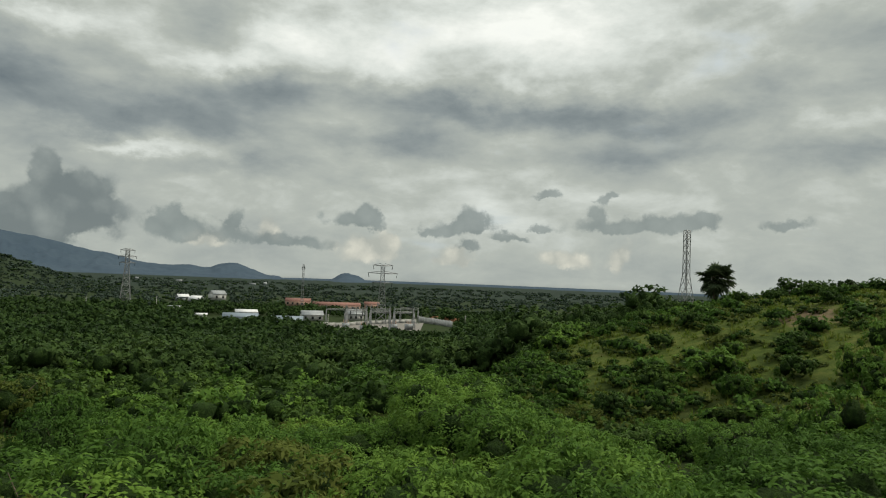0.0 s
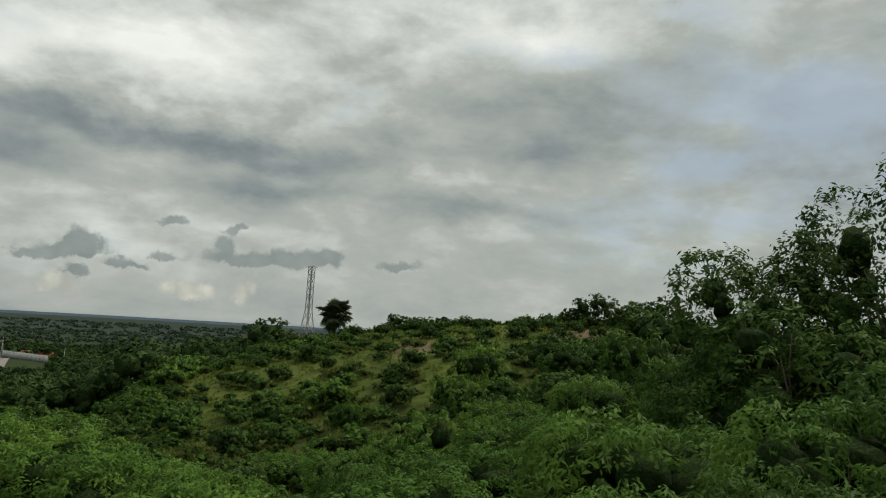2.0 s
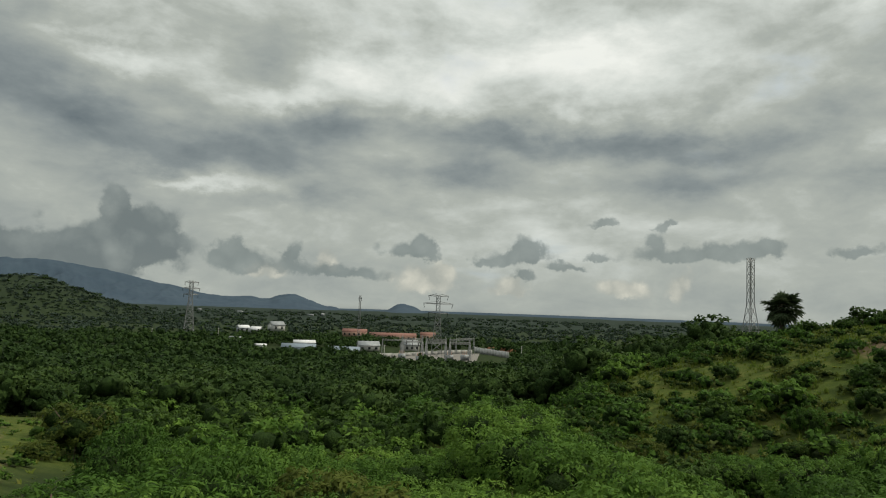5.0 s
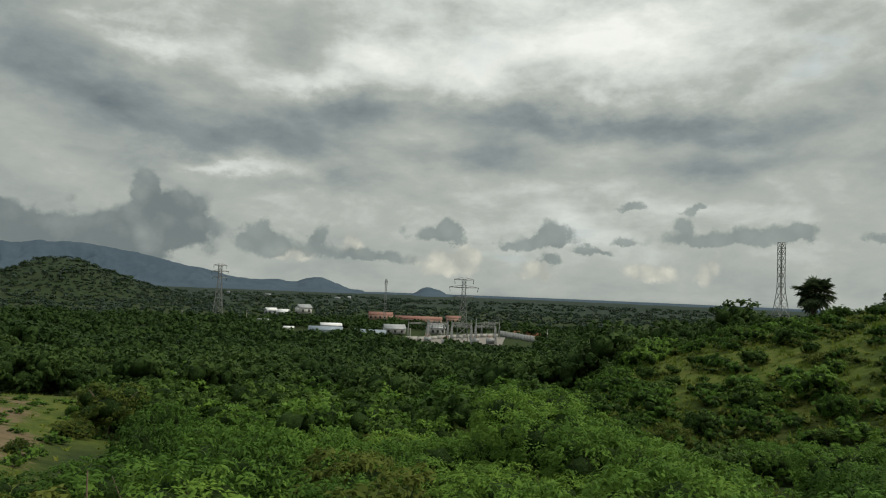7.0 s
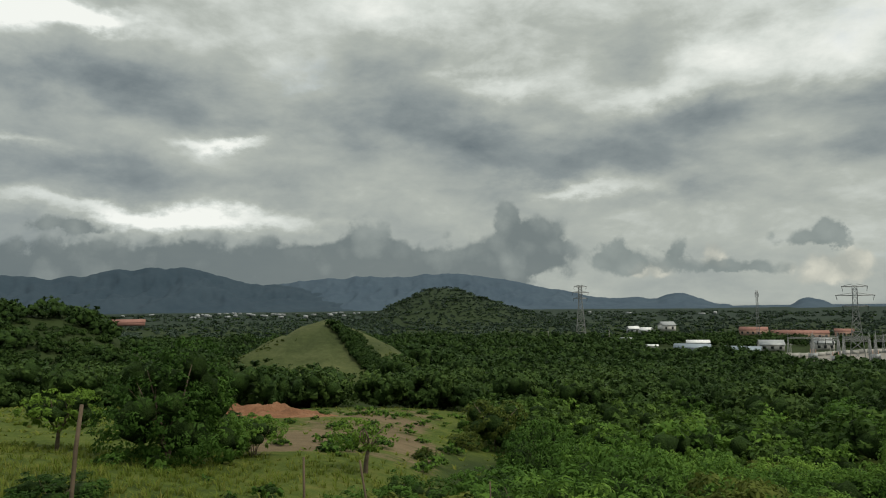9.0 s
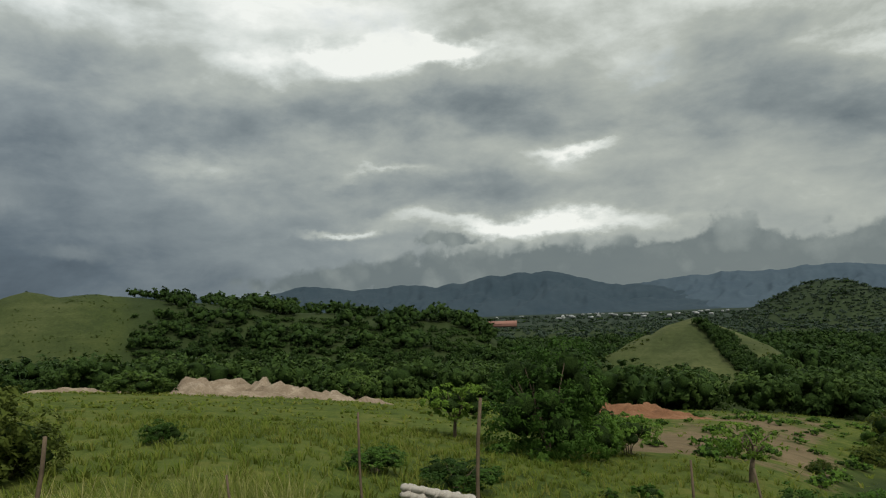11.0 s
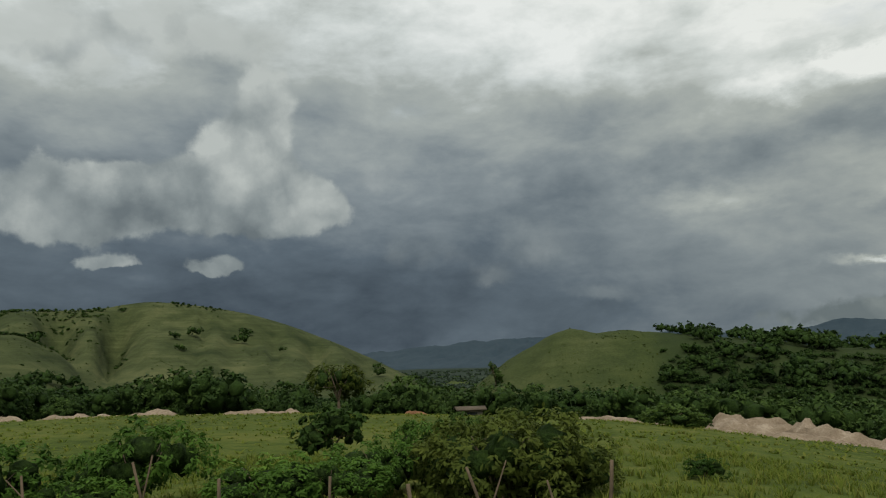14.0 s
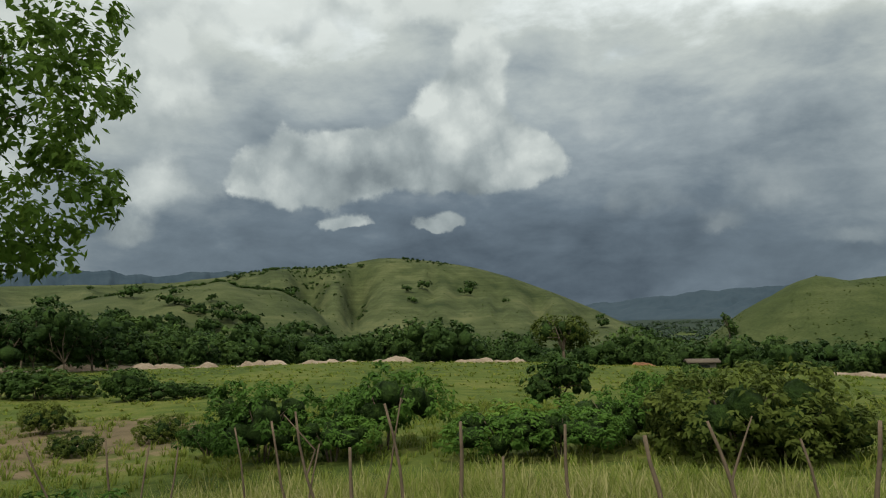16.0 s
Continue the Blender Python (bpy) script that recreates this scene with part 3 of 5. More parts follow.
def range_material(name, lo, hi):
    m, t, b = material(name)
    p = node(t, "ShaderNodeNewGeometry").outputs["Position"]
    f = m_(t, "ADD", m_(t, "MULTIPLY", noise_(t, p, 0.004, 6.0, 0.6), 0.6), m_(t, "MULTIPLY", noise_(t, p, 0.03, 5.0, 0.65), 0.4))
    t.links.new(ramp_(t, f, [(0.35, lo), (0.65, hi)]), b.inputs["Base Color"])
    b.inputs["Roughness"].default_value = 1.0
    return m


# Slope colours include the blue-grey of the air in front of them.
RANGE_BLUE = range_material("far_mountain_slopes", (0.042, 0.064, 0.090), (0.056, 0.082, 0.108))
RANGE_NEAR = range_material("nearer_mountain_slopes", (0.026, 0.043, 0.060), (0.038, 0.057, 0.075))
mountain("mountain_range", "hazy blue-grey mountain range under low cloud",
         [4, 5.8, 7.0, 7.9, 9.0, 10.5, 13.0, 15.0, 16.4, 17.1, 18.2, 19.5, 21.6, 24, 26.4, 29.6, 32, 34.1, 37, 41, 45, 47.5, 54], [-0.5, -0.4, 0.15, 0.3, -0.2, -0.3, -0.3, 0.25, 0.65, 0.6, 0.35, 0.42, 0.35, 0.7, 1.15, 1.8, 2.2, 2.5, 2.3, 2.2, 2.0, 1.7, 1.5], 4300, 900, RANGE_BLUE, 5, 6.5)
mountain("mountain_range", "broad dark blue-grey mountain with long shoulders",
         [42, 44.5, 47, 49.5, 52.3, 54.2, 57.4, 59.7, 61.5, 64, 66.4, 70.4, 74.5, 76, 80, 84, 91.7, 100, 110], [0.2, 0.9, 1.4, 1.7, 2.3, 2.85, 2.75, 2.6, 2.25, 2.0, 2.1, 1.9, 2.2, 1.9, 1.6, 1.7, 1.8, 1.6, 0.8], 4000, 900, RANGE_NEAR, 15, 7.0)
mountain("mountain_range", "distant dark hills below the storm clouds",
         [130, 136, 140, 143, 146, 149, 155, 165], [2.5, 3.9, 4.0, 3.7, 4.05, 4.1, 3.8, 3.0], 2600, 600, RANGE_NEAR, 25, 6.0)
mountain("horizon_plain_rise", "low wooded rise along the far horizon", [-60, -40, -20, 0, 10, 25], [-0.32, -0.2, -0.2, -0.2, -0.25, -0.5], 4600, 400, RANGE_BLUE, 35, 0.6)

# ---- plants ----
def unit(v):
    return v / np.maximum(np.linalg.norm(v, axis=-1, keepdims=True), 1e-9)


def ico(level):
    bm = bmesh.new()
    bmesh.ops.create_icosphere(bm, subdivisions=level, radius=1)
    v = np.array([q.co for q in bm.verts])
    f = np.array([[q.index for q in p.verts] for p in bm.faces])
    bm.free()
    return v, f


ICO1, ICO2 = ico(1), ico(2)


def sprays(rng, centres, axes, radius, per, length, width, single, droop=0.22):
    """Leaves spread over small rounded sprays; each lies roughly across its spray. Returns vertices, faces and the soft normals of the foliage."""
    n = len(centres) * per
    c, ax, rad = np.repeat(centres, per, 0), np.repeat(axes, per, 0), np.repeat(radius, per, 0)
    up_ = np.array([0, 0, 1.0])
    out = unit(unit(rng.normal(0, 1, (n, 3))) + ax * 0.7 + up_ * 0.12)
    p = c + out * rad * [1, 1, 0.8] * rng.uniform(0.45, 1.08, (n, 1))
    face = unit(out * 0.6 + up_ * 0.45 + rng.normal(0, 0.30, (n, 3)))
    d = unit(unit(np.cross(face, rng.normal(0, 1, (n, 3)))) + 0.7 * (out - face * np.sum(out * face, 1, keepdims=True)))
    side = unit(np.cross(face, d))
    L = length * rng.uniform(0.6, 1.3, (n, 1))
    w = width * rng.uniform(0.7, 1.25, (n, 1)) * 0.5
    tip = p + d * L * 0.5 - up_ * L * droop * rng.uniform(0.2, 1.4, (n, 1))
    base = p - d * L * 0.5
    soft = unit(out * 0.65 + ax * 0.45 + up_ * 0.2 + face * 0.25)
    k = np.arange(n)[:, None]
    if single:
        v = np.stack([base + side * w, base - side * w, tip], 1).reshape(-1, 3)
        return v, k * 3 + [0, 1, 2], np.repeat(soft, 3, 0)
    v = np.stack([base, p + side * w, tip, p - side * w], 1).reshape(-1, 3)
    return v, np.concatenate([k * 4 + [0, 3, 2], k * 4 + [0, 2, 1]], 0), np.repeat(soft, 4, 0)


def join(*pairs):
    vs, fs, o = [], [], 0
    for v, f in pairs:
        vs.append(v)
        fs.append(np.asarray(f) + o)
        o += len(v)
    return np.concatenate(vs), np.concatenate(fs)


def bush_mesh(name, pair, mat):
    """Leaves in the leaf material; the dark cores inside, which come last, in their own."""
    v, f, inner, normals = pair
    return mesh_np(name, v, f, [mat, INNER_SHADE], True, np.arange(len(f)) >= len(f) - inner, normals)


def crown(seed, rx, rz, lobes, tufts, per, length, width, core=0.78, low=-0.35, lift=None, spray=0.34, single=False):
    """A crown of several leafy lobes, its foot at z = 0; sprays of small leaves over cores coloured as shaded depth."""
    rng = np.random.default_rng(seed)
    lift = rz if lift is None else lift
    inside, inside_n = [], []
    steps = rng.permutation(np.linspace(-0.6, 0.75, lobes)) * (1.0 if rz > 0.7 * rx and low < -0.5 else 0.5)
    balls = []
    for k in range(lobes):
        ang = 2 * math.pi * (k * 0.382 + rng.uniform(-0.06, 0.06))
        level = 0.3 if k == 0 else steps[k]
        rad = 0.0 if k == 0 else rx * rng.uniform(0.55, 0.72) * math.sqrt(1 - 0.8 * level * level)
        cz = lift + rz * level
        c = np.array([math.cos(ang) * rad, math.sin(ang) * rad, cz])
        s = np.array([rx * rng.uniform(0.34, 0.52)] * 2 + [min(rz * rng.uniform(0.45, 0.7), rx * 0.5)])
        balls.append((c, s))
        v, f = ICO2 if tufts > 75 else ICO1
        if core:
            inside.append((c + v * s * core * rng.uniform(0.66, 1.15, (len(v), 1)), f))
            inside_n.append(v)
    tries = 6 * tufts
    pick = rng.integers(0, lobes, tries)
    cc, ss = np.array([q[0] for q in balls])[pick], np.array([q[1] for q in balls])[pick]
    d = unit(rng.normal(0, 1, (tries, 3)))
    pts = cc + d * ss * rng.uniform(0.84, 1.12, (tries, 1))
    free = d[:, 2] > low - 0.4
    for k, (c, s) in enumerate(balls):
        free &= (np.linalg.norm((pts - c) / s, axis=1) > 0.86) | (pick == k)
    pts, d, ss = pts[free][:tufts], d[free][:tufts], ss[free][:tufts]
    v, f, normals = sprays(rng, pts, unit(d + [0, 0, 0.15]), spray * ss.mean(1, keepdims=True) * rng.uniform(0.7, 1.3, (len(pts), 1)), per, length, width, single)
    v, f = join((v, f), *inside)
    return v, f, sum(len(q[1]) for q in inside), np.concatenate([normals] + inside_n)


def tube(points, radii, sides=6):
    p = np.asarray(points, float)
    r = np.asarray(radii, float)
    vs = []
    for k in range(len(p)):
        d = unit((p[min(k + 1, len(p) - 1)] - p[max(k - 1, 0)])[None])[0]
        a = np.cross(d, [0.3, 1, 0.2])
        a /= np.linalg.norm(a)
        b_ = np.cross(d, a)
        ang = np.linspace(0, 2 * math.pi, sides, endpoint=False)
        vs.append(p[k] + r[k] * (np.cos(ang)[:, None] * a + np.sin(ang)[:, None] * b_))
    v = np.concatenate(vs + [p[-1:]])
    f = []
    for k in range(len(p) - 1):
        for s in range(sides):
            q = [k * sides + s, k * sides + (s + 1) % sides, (k + 1) * sides + (s + 1) % sides, (k + 1) * sides + s]
            f += [[q[0], q[1], q[2]], [q[0], q[2], q[3]]]
    e = (len(p) - 1) * sides
    f += [[e + s, e + (s + 1) % sides, len(v) - 1] for s in range(sides)]
    return v, np.array(f)


def stems(seed, n, rx, h, r0):
    rng = np.random.default_rng(seed)
    pairs = []
    for k in range(n):
        a = 2 * math.pi * k / n + rng.uniform(-0.4, 0.4)
        out = rx * rng.uniform(0.3, 0.7)
        top = np.array([math.cos(a) * out, math.sin(a) * out, h * rng.uniform(0.8, 1.1)])
        mid = top * [0.35, 0.35, 0.5] + rng.normal(0, 0.06 * h, 3)
        pairs.append(tube([(0.08 * math.cos(a), 0.08 * math.sin(a), -0.3), mid, top], [r0, r0 * 0.7, r0 * 0.25], 5))
    return join(*pairs)


def trunk_limbs(seed, h, r0, limbs, reach, top):
    """A tapered trunk that divides into limbs."""
    rng = np.random.default_rng(seed)
    lean = rng.normal(0, 0.06 * h, 2)
    fork = np.array([lean[0], lean[1], h])
    pairs = [tube([(0, 0, -0.4), (lean[0] * 0.3, lean[1] * 0.3, h * 0.5), fork], [r0 * 1.25, r0, r0 * 0.8], 8)]
    for k in range(limbs):
        a = 2 * math.pi * k / limbs + rng.uniform(-0.4, 0.4)
        end = fork + [math.cos(a) * reach * rng.uniform(0.6, 1), math.sin(a) * reach * rng.uniform(0.6, 1), (top - h) * rng.uniform(0.55, 1)]
        mid = fork * 0.55 + end * 0.45 + rng.normal(0, 0.08 * reach, 3)
        pairs.append(tube([fork - [0, 0, 0.15], mid, end], [r0 * 0.6, r0 * 0.4, r0 * 0.12], 6))
        for _ in range(2):
            e2 = mid + rng.normal(0, 0.45 * reach, 3) + [0, 0, 0.25 * reach]
            pairs.append(tube([mid, (mid + e2) / 2 + rng.normal(0, 0.05 * reach, 3), e2], [r0 * 0.3, r0 * 0.2, r0 * 0.06], 5))
    return join(*pairs)


def part(name, pair, mat, parent, label="", smooth_=False):
    ob = new(name, pair if isinstance(pair, bpy.types.Mesh) else mesh_np(name, *pair, [mat], smooth_))
    ob.parent = parent
    if label:
        ob["label"] = label
    return ob


def plant(name, label, category, group, wood, leaves, leaf_mat):
    root = tagged(new(name), label, category, group)
    part("trunk", wood, BARK, root)
    part("crown", leaves, leaf_mat, root)
    return root


def settle(ob, azimuth, dist, turn=0.0, scale=1.0, sink=0.0):
    ob.matrix_basis = Matrix.LocRotScale(Vector(place(azimuth, dist, -sink)), Euler((0, 0, turn)), (scale, scale, scale))
    return ob


def scatter(name, label, category, protos, spots, mat):
    """ONE mesh of plants too many to count: each spot is x, y, z, turn, scale, prototype."""
    vs, fs, ks, ns, o = [], [], [], [], 0
    for k, (v, f, *more) in enumerate(protos):
        s = spots[spots[:, 5].astype(int) == k]
        if not len(s):
            continue
        c, sn = np.cos(s[:, 3])[:, None], np.sin(s[:, 3])[:, None]
        px = (v[None, :, 0] * c - v[None, :, 1] * sn) * s[:, 4:5] + s[:, 0:1]
        py = (v[None, :, 0] * sn + v[None, :, 1] * c) * s[:, 4:5] + s[:, 1:2]
        pz = v[None, :, 2] * s[:, 4:5] + s[:, 2:3]
        vs.append(np.stack([px, py, pz], -1).reshape(-1, 3))
        if more:
            q = more[1]
            ns.append(np.stack([q[None, :, 0] * c - q[None, :, 1] * sn, q[None, :, 0] * sn + q[None, :, 1] * c, np.repeat(q[None, :, 2], len(s), 0)], -1).reshape(-1, 3))
        fs.append((f[None] + (np.arange(len(s)) * len(v))[:, None, None]).reshape(-1, 3) + o)
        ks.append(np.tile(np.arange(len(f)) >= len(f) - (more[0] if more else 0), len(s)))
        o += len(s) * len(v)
    return tagged(new(name, mesh_np(name, np.concatenate(vs), np.concatenate(fs), [mat, INNER_SHADE], False, np.concatenate(ks), np.concatenate(ns) if ns else None)), label, category, kind="stuff")


def spread(seed, n, az0, az1, r0, r1, keep, smin, smax, kinds, sink=0.15):
    """Random spots on the land, evenly by area, where keep(x, y, a, r) allows."""
    rng = np.random.default_rng(seed)
    a = rng.uniform(az0, az1, n)
    r = np.sqrt(rng.uniform(r0 * r0, r1 * r1, n))
    x, y = -np.sin(np.radians(a)) * r, np.cos(np.radians(a)) * r
    ok = rng.uniform(0, 1, n) < keep(x, y, a, r)
    x, y = x[ok], y[ok]
    k = len(x)
    return np.stack([x, y, height(x, y) - sink, rng.uniform(0, 6.28, k), rng.uniform(smin, smax, k), rng.integers(0, kinds, k)], -1)


def wooded(x, y, a, r):
    """Where trees grow beyond the near slopes."""
    field = box01(a, 52, 165, 8) * smooth((112 - r) / 10)
    clearing = box01(a, 31, 56, 3) * smooth((112 - r) / 8)
    cone = np.hypot((a - 44.0) * 1.25, (r - 200) / 4.0) < 11
    flat = box01(a, 86.5, 104, 3) * box01(r, 225, 620, 30)
    great = box01(a, 106, 175, 2) * smooth((r - 330) / 40) * (1 - 0.06 * smooth(fractal(x / 25, y / 25, 95) * 2))
    crest = box01(a, -70, -9, 4) * box01(r, 62, 125, 8) + box01(a, -70, -16, 3) * box01(r, 120, 215, 8)
    site = box01(a, -1.5, 9.7, 0.6) * box01(r, 350, 530, 10) + box01(a, 9.0, 19.4, 0.6) * box01(r, 398, 505, 8)
    low_edge = 1 - 0.5 * box01(a, 112, 146, 4) * smooth((170 - r) / 10)
    return low_edge * (1 - np.clip(field + clearing + cone + flat + crest + site, 0, 1)) * (1 - np.clip(great, 0, 0.985))


def lower_on_hill(rows):
    """Trees of the flat-topped hill grow lower than those of the valley."""
    a = np.degrees(np.arctan2(-rows[:, 0], rows[:, 1]))
    rows[:, 4] *= np.where((a > 58) & (a < 88), 0.5, 1.0)
    return rows


woods_near = [crown(200 + k, 2.9, 2.3, 6, 36, 7, 0.72, 0.58, 0.76, -0.3, 2.4, 0.36, True) for k in range(6)]
woods_far = [crown(220 + k, 4.2, 2.8, 5, 20, 5, 1.25, 1.1, 0.78, -0.2, 2.2, 0.36, True) for k in range(5)]
far_lumps = [crown(240 + k, 7.0, 2.4, 2, 8, 4, 3.2, 2.8, 0.9, 0.0, 1.4, 0.4, True) for k in range(4)]
woods_close = [crown(280 + k, 2.9, 2.3, 8, 70, 11, 0.46, 0.33, 0.74, -0.35, 2.4, 0.34, True) for k in range(6)]
scatter("woodland", "green trees along the foot of the slopes", "woodland", woods_close, spread(7, 1050, -24, 158, 98, 165, wooded, 0.5, 1.75, 6), LEAF_WOODS)
scatter("woodland", "dense green tropical woodland covering the valley", "woodland", woods_near, lower_on_hill(spread(1, 2600, -24, 158, 165, 270, wooded, 0.5, 1.75, 6)), LEAF_WOODS)
scatter("woodland", "dense dark green woodland over the plain", "woodland", woods_far, spread(2, 4000, -24, 158, 265, 620, wooded, 0.6, 1.5, 5), LEAF_WOODS)
scatter("woodland", "low dark trees covering the flat-topped hill", "woodland", woods_far, spread(16, 1500, 58, 87, 165, 300, wooded, 0.25, 0.5, 5), LEAF_WOODS)


def strip(x, y, a, r):
    """The thicket that runs down one flank of the cone-shaped hill."""
    s = (197 - r) / 34
    return np.where((s > 0) & (s < 1.25), smooth(1.6 - np.abs(a - 43.3 + 4.2 * s) / (0.45 + 0.5 * s)), 0.0)


scatter("hillside_scrub", "dark thicket running down a cone-shaped hill", "scrub", woods_near, spread(15, 1500, 35, 45, 155, 198, strip, 0.28, 0.55, 6, 0.3), LEAF_WOODS)
scatter("distant_woodland", "hazy woodland across the far plain", "woodland", far_lumps, spread(3, 1900, -24, 112, 1150, 2300, wooded, 0.8, 1.6, 4), LEAF_HAZED)
scatter("distant_woodland", "hazy woodland across the plain", "woodland", far_lumps, spread(5, 3600, -24, 112, 600, 1200, wooded, 0.5, 1.0, 4), LEAF_HAZED)
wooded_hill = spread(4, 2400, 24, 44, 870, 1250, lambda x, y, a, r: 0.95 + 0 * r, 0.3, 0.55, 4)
scatter("distant_woodland", "dark woodland covering the lone hill", "woodland", far_lumps, wooded_hill, LEAF_HAZED)


def on_grass(x, y, a, r):
    """Tussocks of the grassy hillsides, in drifts."""
    return np.clip(0.15 + 0.9 * fractal(x / 18, y / 18, 161), 0, 1)


lumps = [crown(390 + k, 1.3, 0.45, 1, 6, 5, 0.7, 0.5, 0.9, -0.2, 0.2, 0.4, True) for k in range(4)]
scatter("hill_tussocks", "olive tussocks over the cone-shaped hill", "tussocks", lumps, spread(31, 1500, 36, 53, 150, 212, on_grass, 0.2, 0.5, 4, 0.1), LEAF_OLIVE)
scatter("hill_tussocks", "olive tussocks over the flat-topped hill", "tussocks", lumps, spread(32, 2400, 86, 102, 210, 335, on_grass, 0.2, 0.5, 4, 0.1), LEAF_OLIVE)
scatter("hill_tussocks", "olive tussocks over the great green hill", "tussocks", lumps, spread(33, 5200, 105, 150, 380, 650, on_grass, 0.25, 0.65, 4, 0.1), LEAF_OLIVE)


def on_slopes(x, y, a, r):
    """Bushes of the grassy hills: in the gullies and along the crest."""
    gully = np.abs(fractal(a / 2.6 + r / 900, r / 260, 41, 3))
    crest_line = smooth(1 - np.abs(r - 628) / 22) * box01(a, 118, 140, 4)
    fold = smooth(1 - gully / 0.10) * smooth((560 - r) / 60)
    edge = smooth(1 - np.abs(r - 432) / 10) * box01(a, 130, 146, 4)
    return np.clip(0.005 + 0.1 * crest_line + 0.10 * fold + 0.5 * edge + 0.5 * smooth((370 - r) / 40), 0, 1)


hill_bushes = [crown(260 + k, 2.4, 1.5, 3, 12, 5, 1.0, 0.8, 0.85, -0.2, 1.2, 0.36, True) for k in range(3)]
scatter("hillside_scrub", "dark bushes dotted over the grassy hills", "scrub", hill_bushes, spread(6, 5200, 105, 160, 330, 660, on_slopes, 0.15, 0.42, 3, 0.3), LEAF_WOODS)
anywhere = lambda x, y, a, r: 1.0 + 0 * r
scatter("hillside_scrub", "line of dark bushes along the hill's crest", "scrub", hill_bushes, spread(8, 170, 128.5, 138, 585, 636, anywhere, 0.4, 0.9, 3, 0.4), LEAF_WOODS)
scatter("hillside_scrub", "few dark bushes on the hill's top", "scrub", hill_bushes, spread(12, 36, 120.5, 124.5, 612, 634, anywhere, 0.35, 0.85, 3, 0.4), LEAF_WOODS)
scatter("hillside_scrub", "dark bushes in a fold of the green hill", "scrub", hill_bushes, spread(9, 45, 127.3, 131.5, 480, 590, anywhere, 0.3, 0.8, 3, 0.4), LEAF_WOODS)
scatter("hillside_scrub", "dark bushes edging a grassy terrace", "scrub", hill_bushes, spread(10, 170, 131, 148, 424, 438, anywhere, 0.35, 0.8, 3, 0.4), LEAF_WOODS)

# ---- shrubs of the near slopes ----
def pair_mesh(name, pair, mat):
    return bush_mesh(name, pair, mat) if len(pair) == 4 else mesh_np(name, *pair, [mat])


def shrub_kind(seed, mat, label, rx, rz, lobes, tufts, per, length, width, group):
    wood = pair_mesh("stems", stems(seed, 6, rx, rz * 1.5, 0.04), BARK)
    leaves = pair_mesh("crown", crown(seed, rx, rz, lobes, tufts, per, length, width, 0.56), mat)
    return plant("shrub", label, "shrub", group, wood, leaves, mat)


FRESH = "bushy bright green feathery-leaved shrub on the hillside"
near_kinds = [shrub_kind(300 + k, LEAF_FRESH, FRESH, 1.9, 1.45, 10, 140, 24, 0.21, 0.09, "shrubs on the near slope") for k in range(5)]
big_kinds = [shrub_kind(310 + k, LEAF_FRESH, "broad mounded bright green feathery shrub", 3.0, 1.9, 16, 280, 24, 0.23, 0.098, "broad shrubs on the slope") for k in range(3)]
mid_kinds = [shrub_kind(320 + k, LEAF_FRESH, "rounded green feathery shrub on the hillside", 2.0, 1.5, 9, 100, 18, 0.26, 0.13, "shrubs on the middle slope") for k in range(5)]
olive_kinds = [shrub_kind(340 + k, LEAF_OLIVE, "olive-green thorny shrub with fine twigs", 2.0, 1.2, 11, 190, 22, 0.20, 0.09, "olive shrubs") for k in range(2)]
dark_kinds = [shrub_kind(350 + k, LEAF_DARK, "dark green dense shrub on the slope", 1.9, 1.35, 9, 130, 18, 0.26, 0.14, "dark shrubs") for k in range(2)]
far_shrubs = [crown(360 + k, 2.0, 1.5, 8, 70, 10, 0.36, 0.25, 0.74, -0.35, None, 0.34, True) for k in range(6)]


def thicket(x, y, a, r):
    """How thick the scrub stands on the near slopes."""
    spine = box01(a, -16, -1, 3) * box01(r, 50, 86, 8)
    crest = box01(a, -66, -14, 4) * box01(r, 62, 125, 8)
    path_ = smooth(1.3 - np.abs(a + 17 + (r - 25) * 0.05) / 2.6) * smooth((50 - r) / 10)
    clear_ = smooth((a - 28 + 1.5 * np.sin(r / 7)) / 4) * smooth((r - 13) / 4)
    patch = 0.25 * (fractal(x / 8, y / 8, 111) > 0.55)
    return np.clip(0.97 - 0.75 * spine - 0.55 * crest - 0.95 * path_ - 1.3 * clear_ - patch, 0.0, 1)


rng = np.random.default_rng(11)
cand_a = rng.uniform(-66, 39, 9000)
cand_r = np.sqrt(rng.uniform(11.5 ** 2, 122 ** 2, 9000))
cx, cy = -np.sin(np.radians(cand_a)) * cand_r, np.cos(np.radians(cand_a)) * cand_r
cand_big = rng.uniform(0, 1, 9000) < 0.35
chosen = np.zeros((0, 3))
picked = []
chance = thicket(cx, cy, cand_a, cand_r)
for k in np.lexsort((rng.uniform(0, 1, 9000), np.floor(cand_r / 8), ~cand_big)):
    half = (2.1 if cand_big[k] else 1.15) * (1.0 if cand_r[k] < 40 else 1.15)
    if rng.uniform() < chance[k] and (not len(chosen) or np.min(np.hypot(chosen[:, 0] - cx[k], chosen[:, 1] - cy[k]) - chosen[:, 2]) > half):
        chosen = np.vstack([chosen, [cx[k], cy[k], half]])
        picked.append(k)
picked.sort(key=lambda k: cand_r[k])
counts = {"near": 0, "mid": 0, "big": 0}
rest = []
fresh_first = {id(k): True for k in near_kinds + big_kinds + mid_kinds + olive_kinds + dark_kinds}


def put(kind, m):
    """The first of a kind is moved, later ones are copies."""
    if fresh_first.pop(id(kind), False):
        kind.matrix_basis = m
        return kind
    return copy_thing_scaled(kind, m)


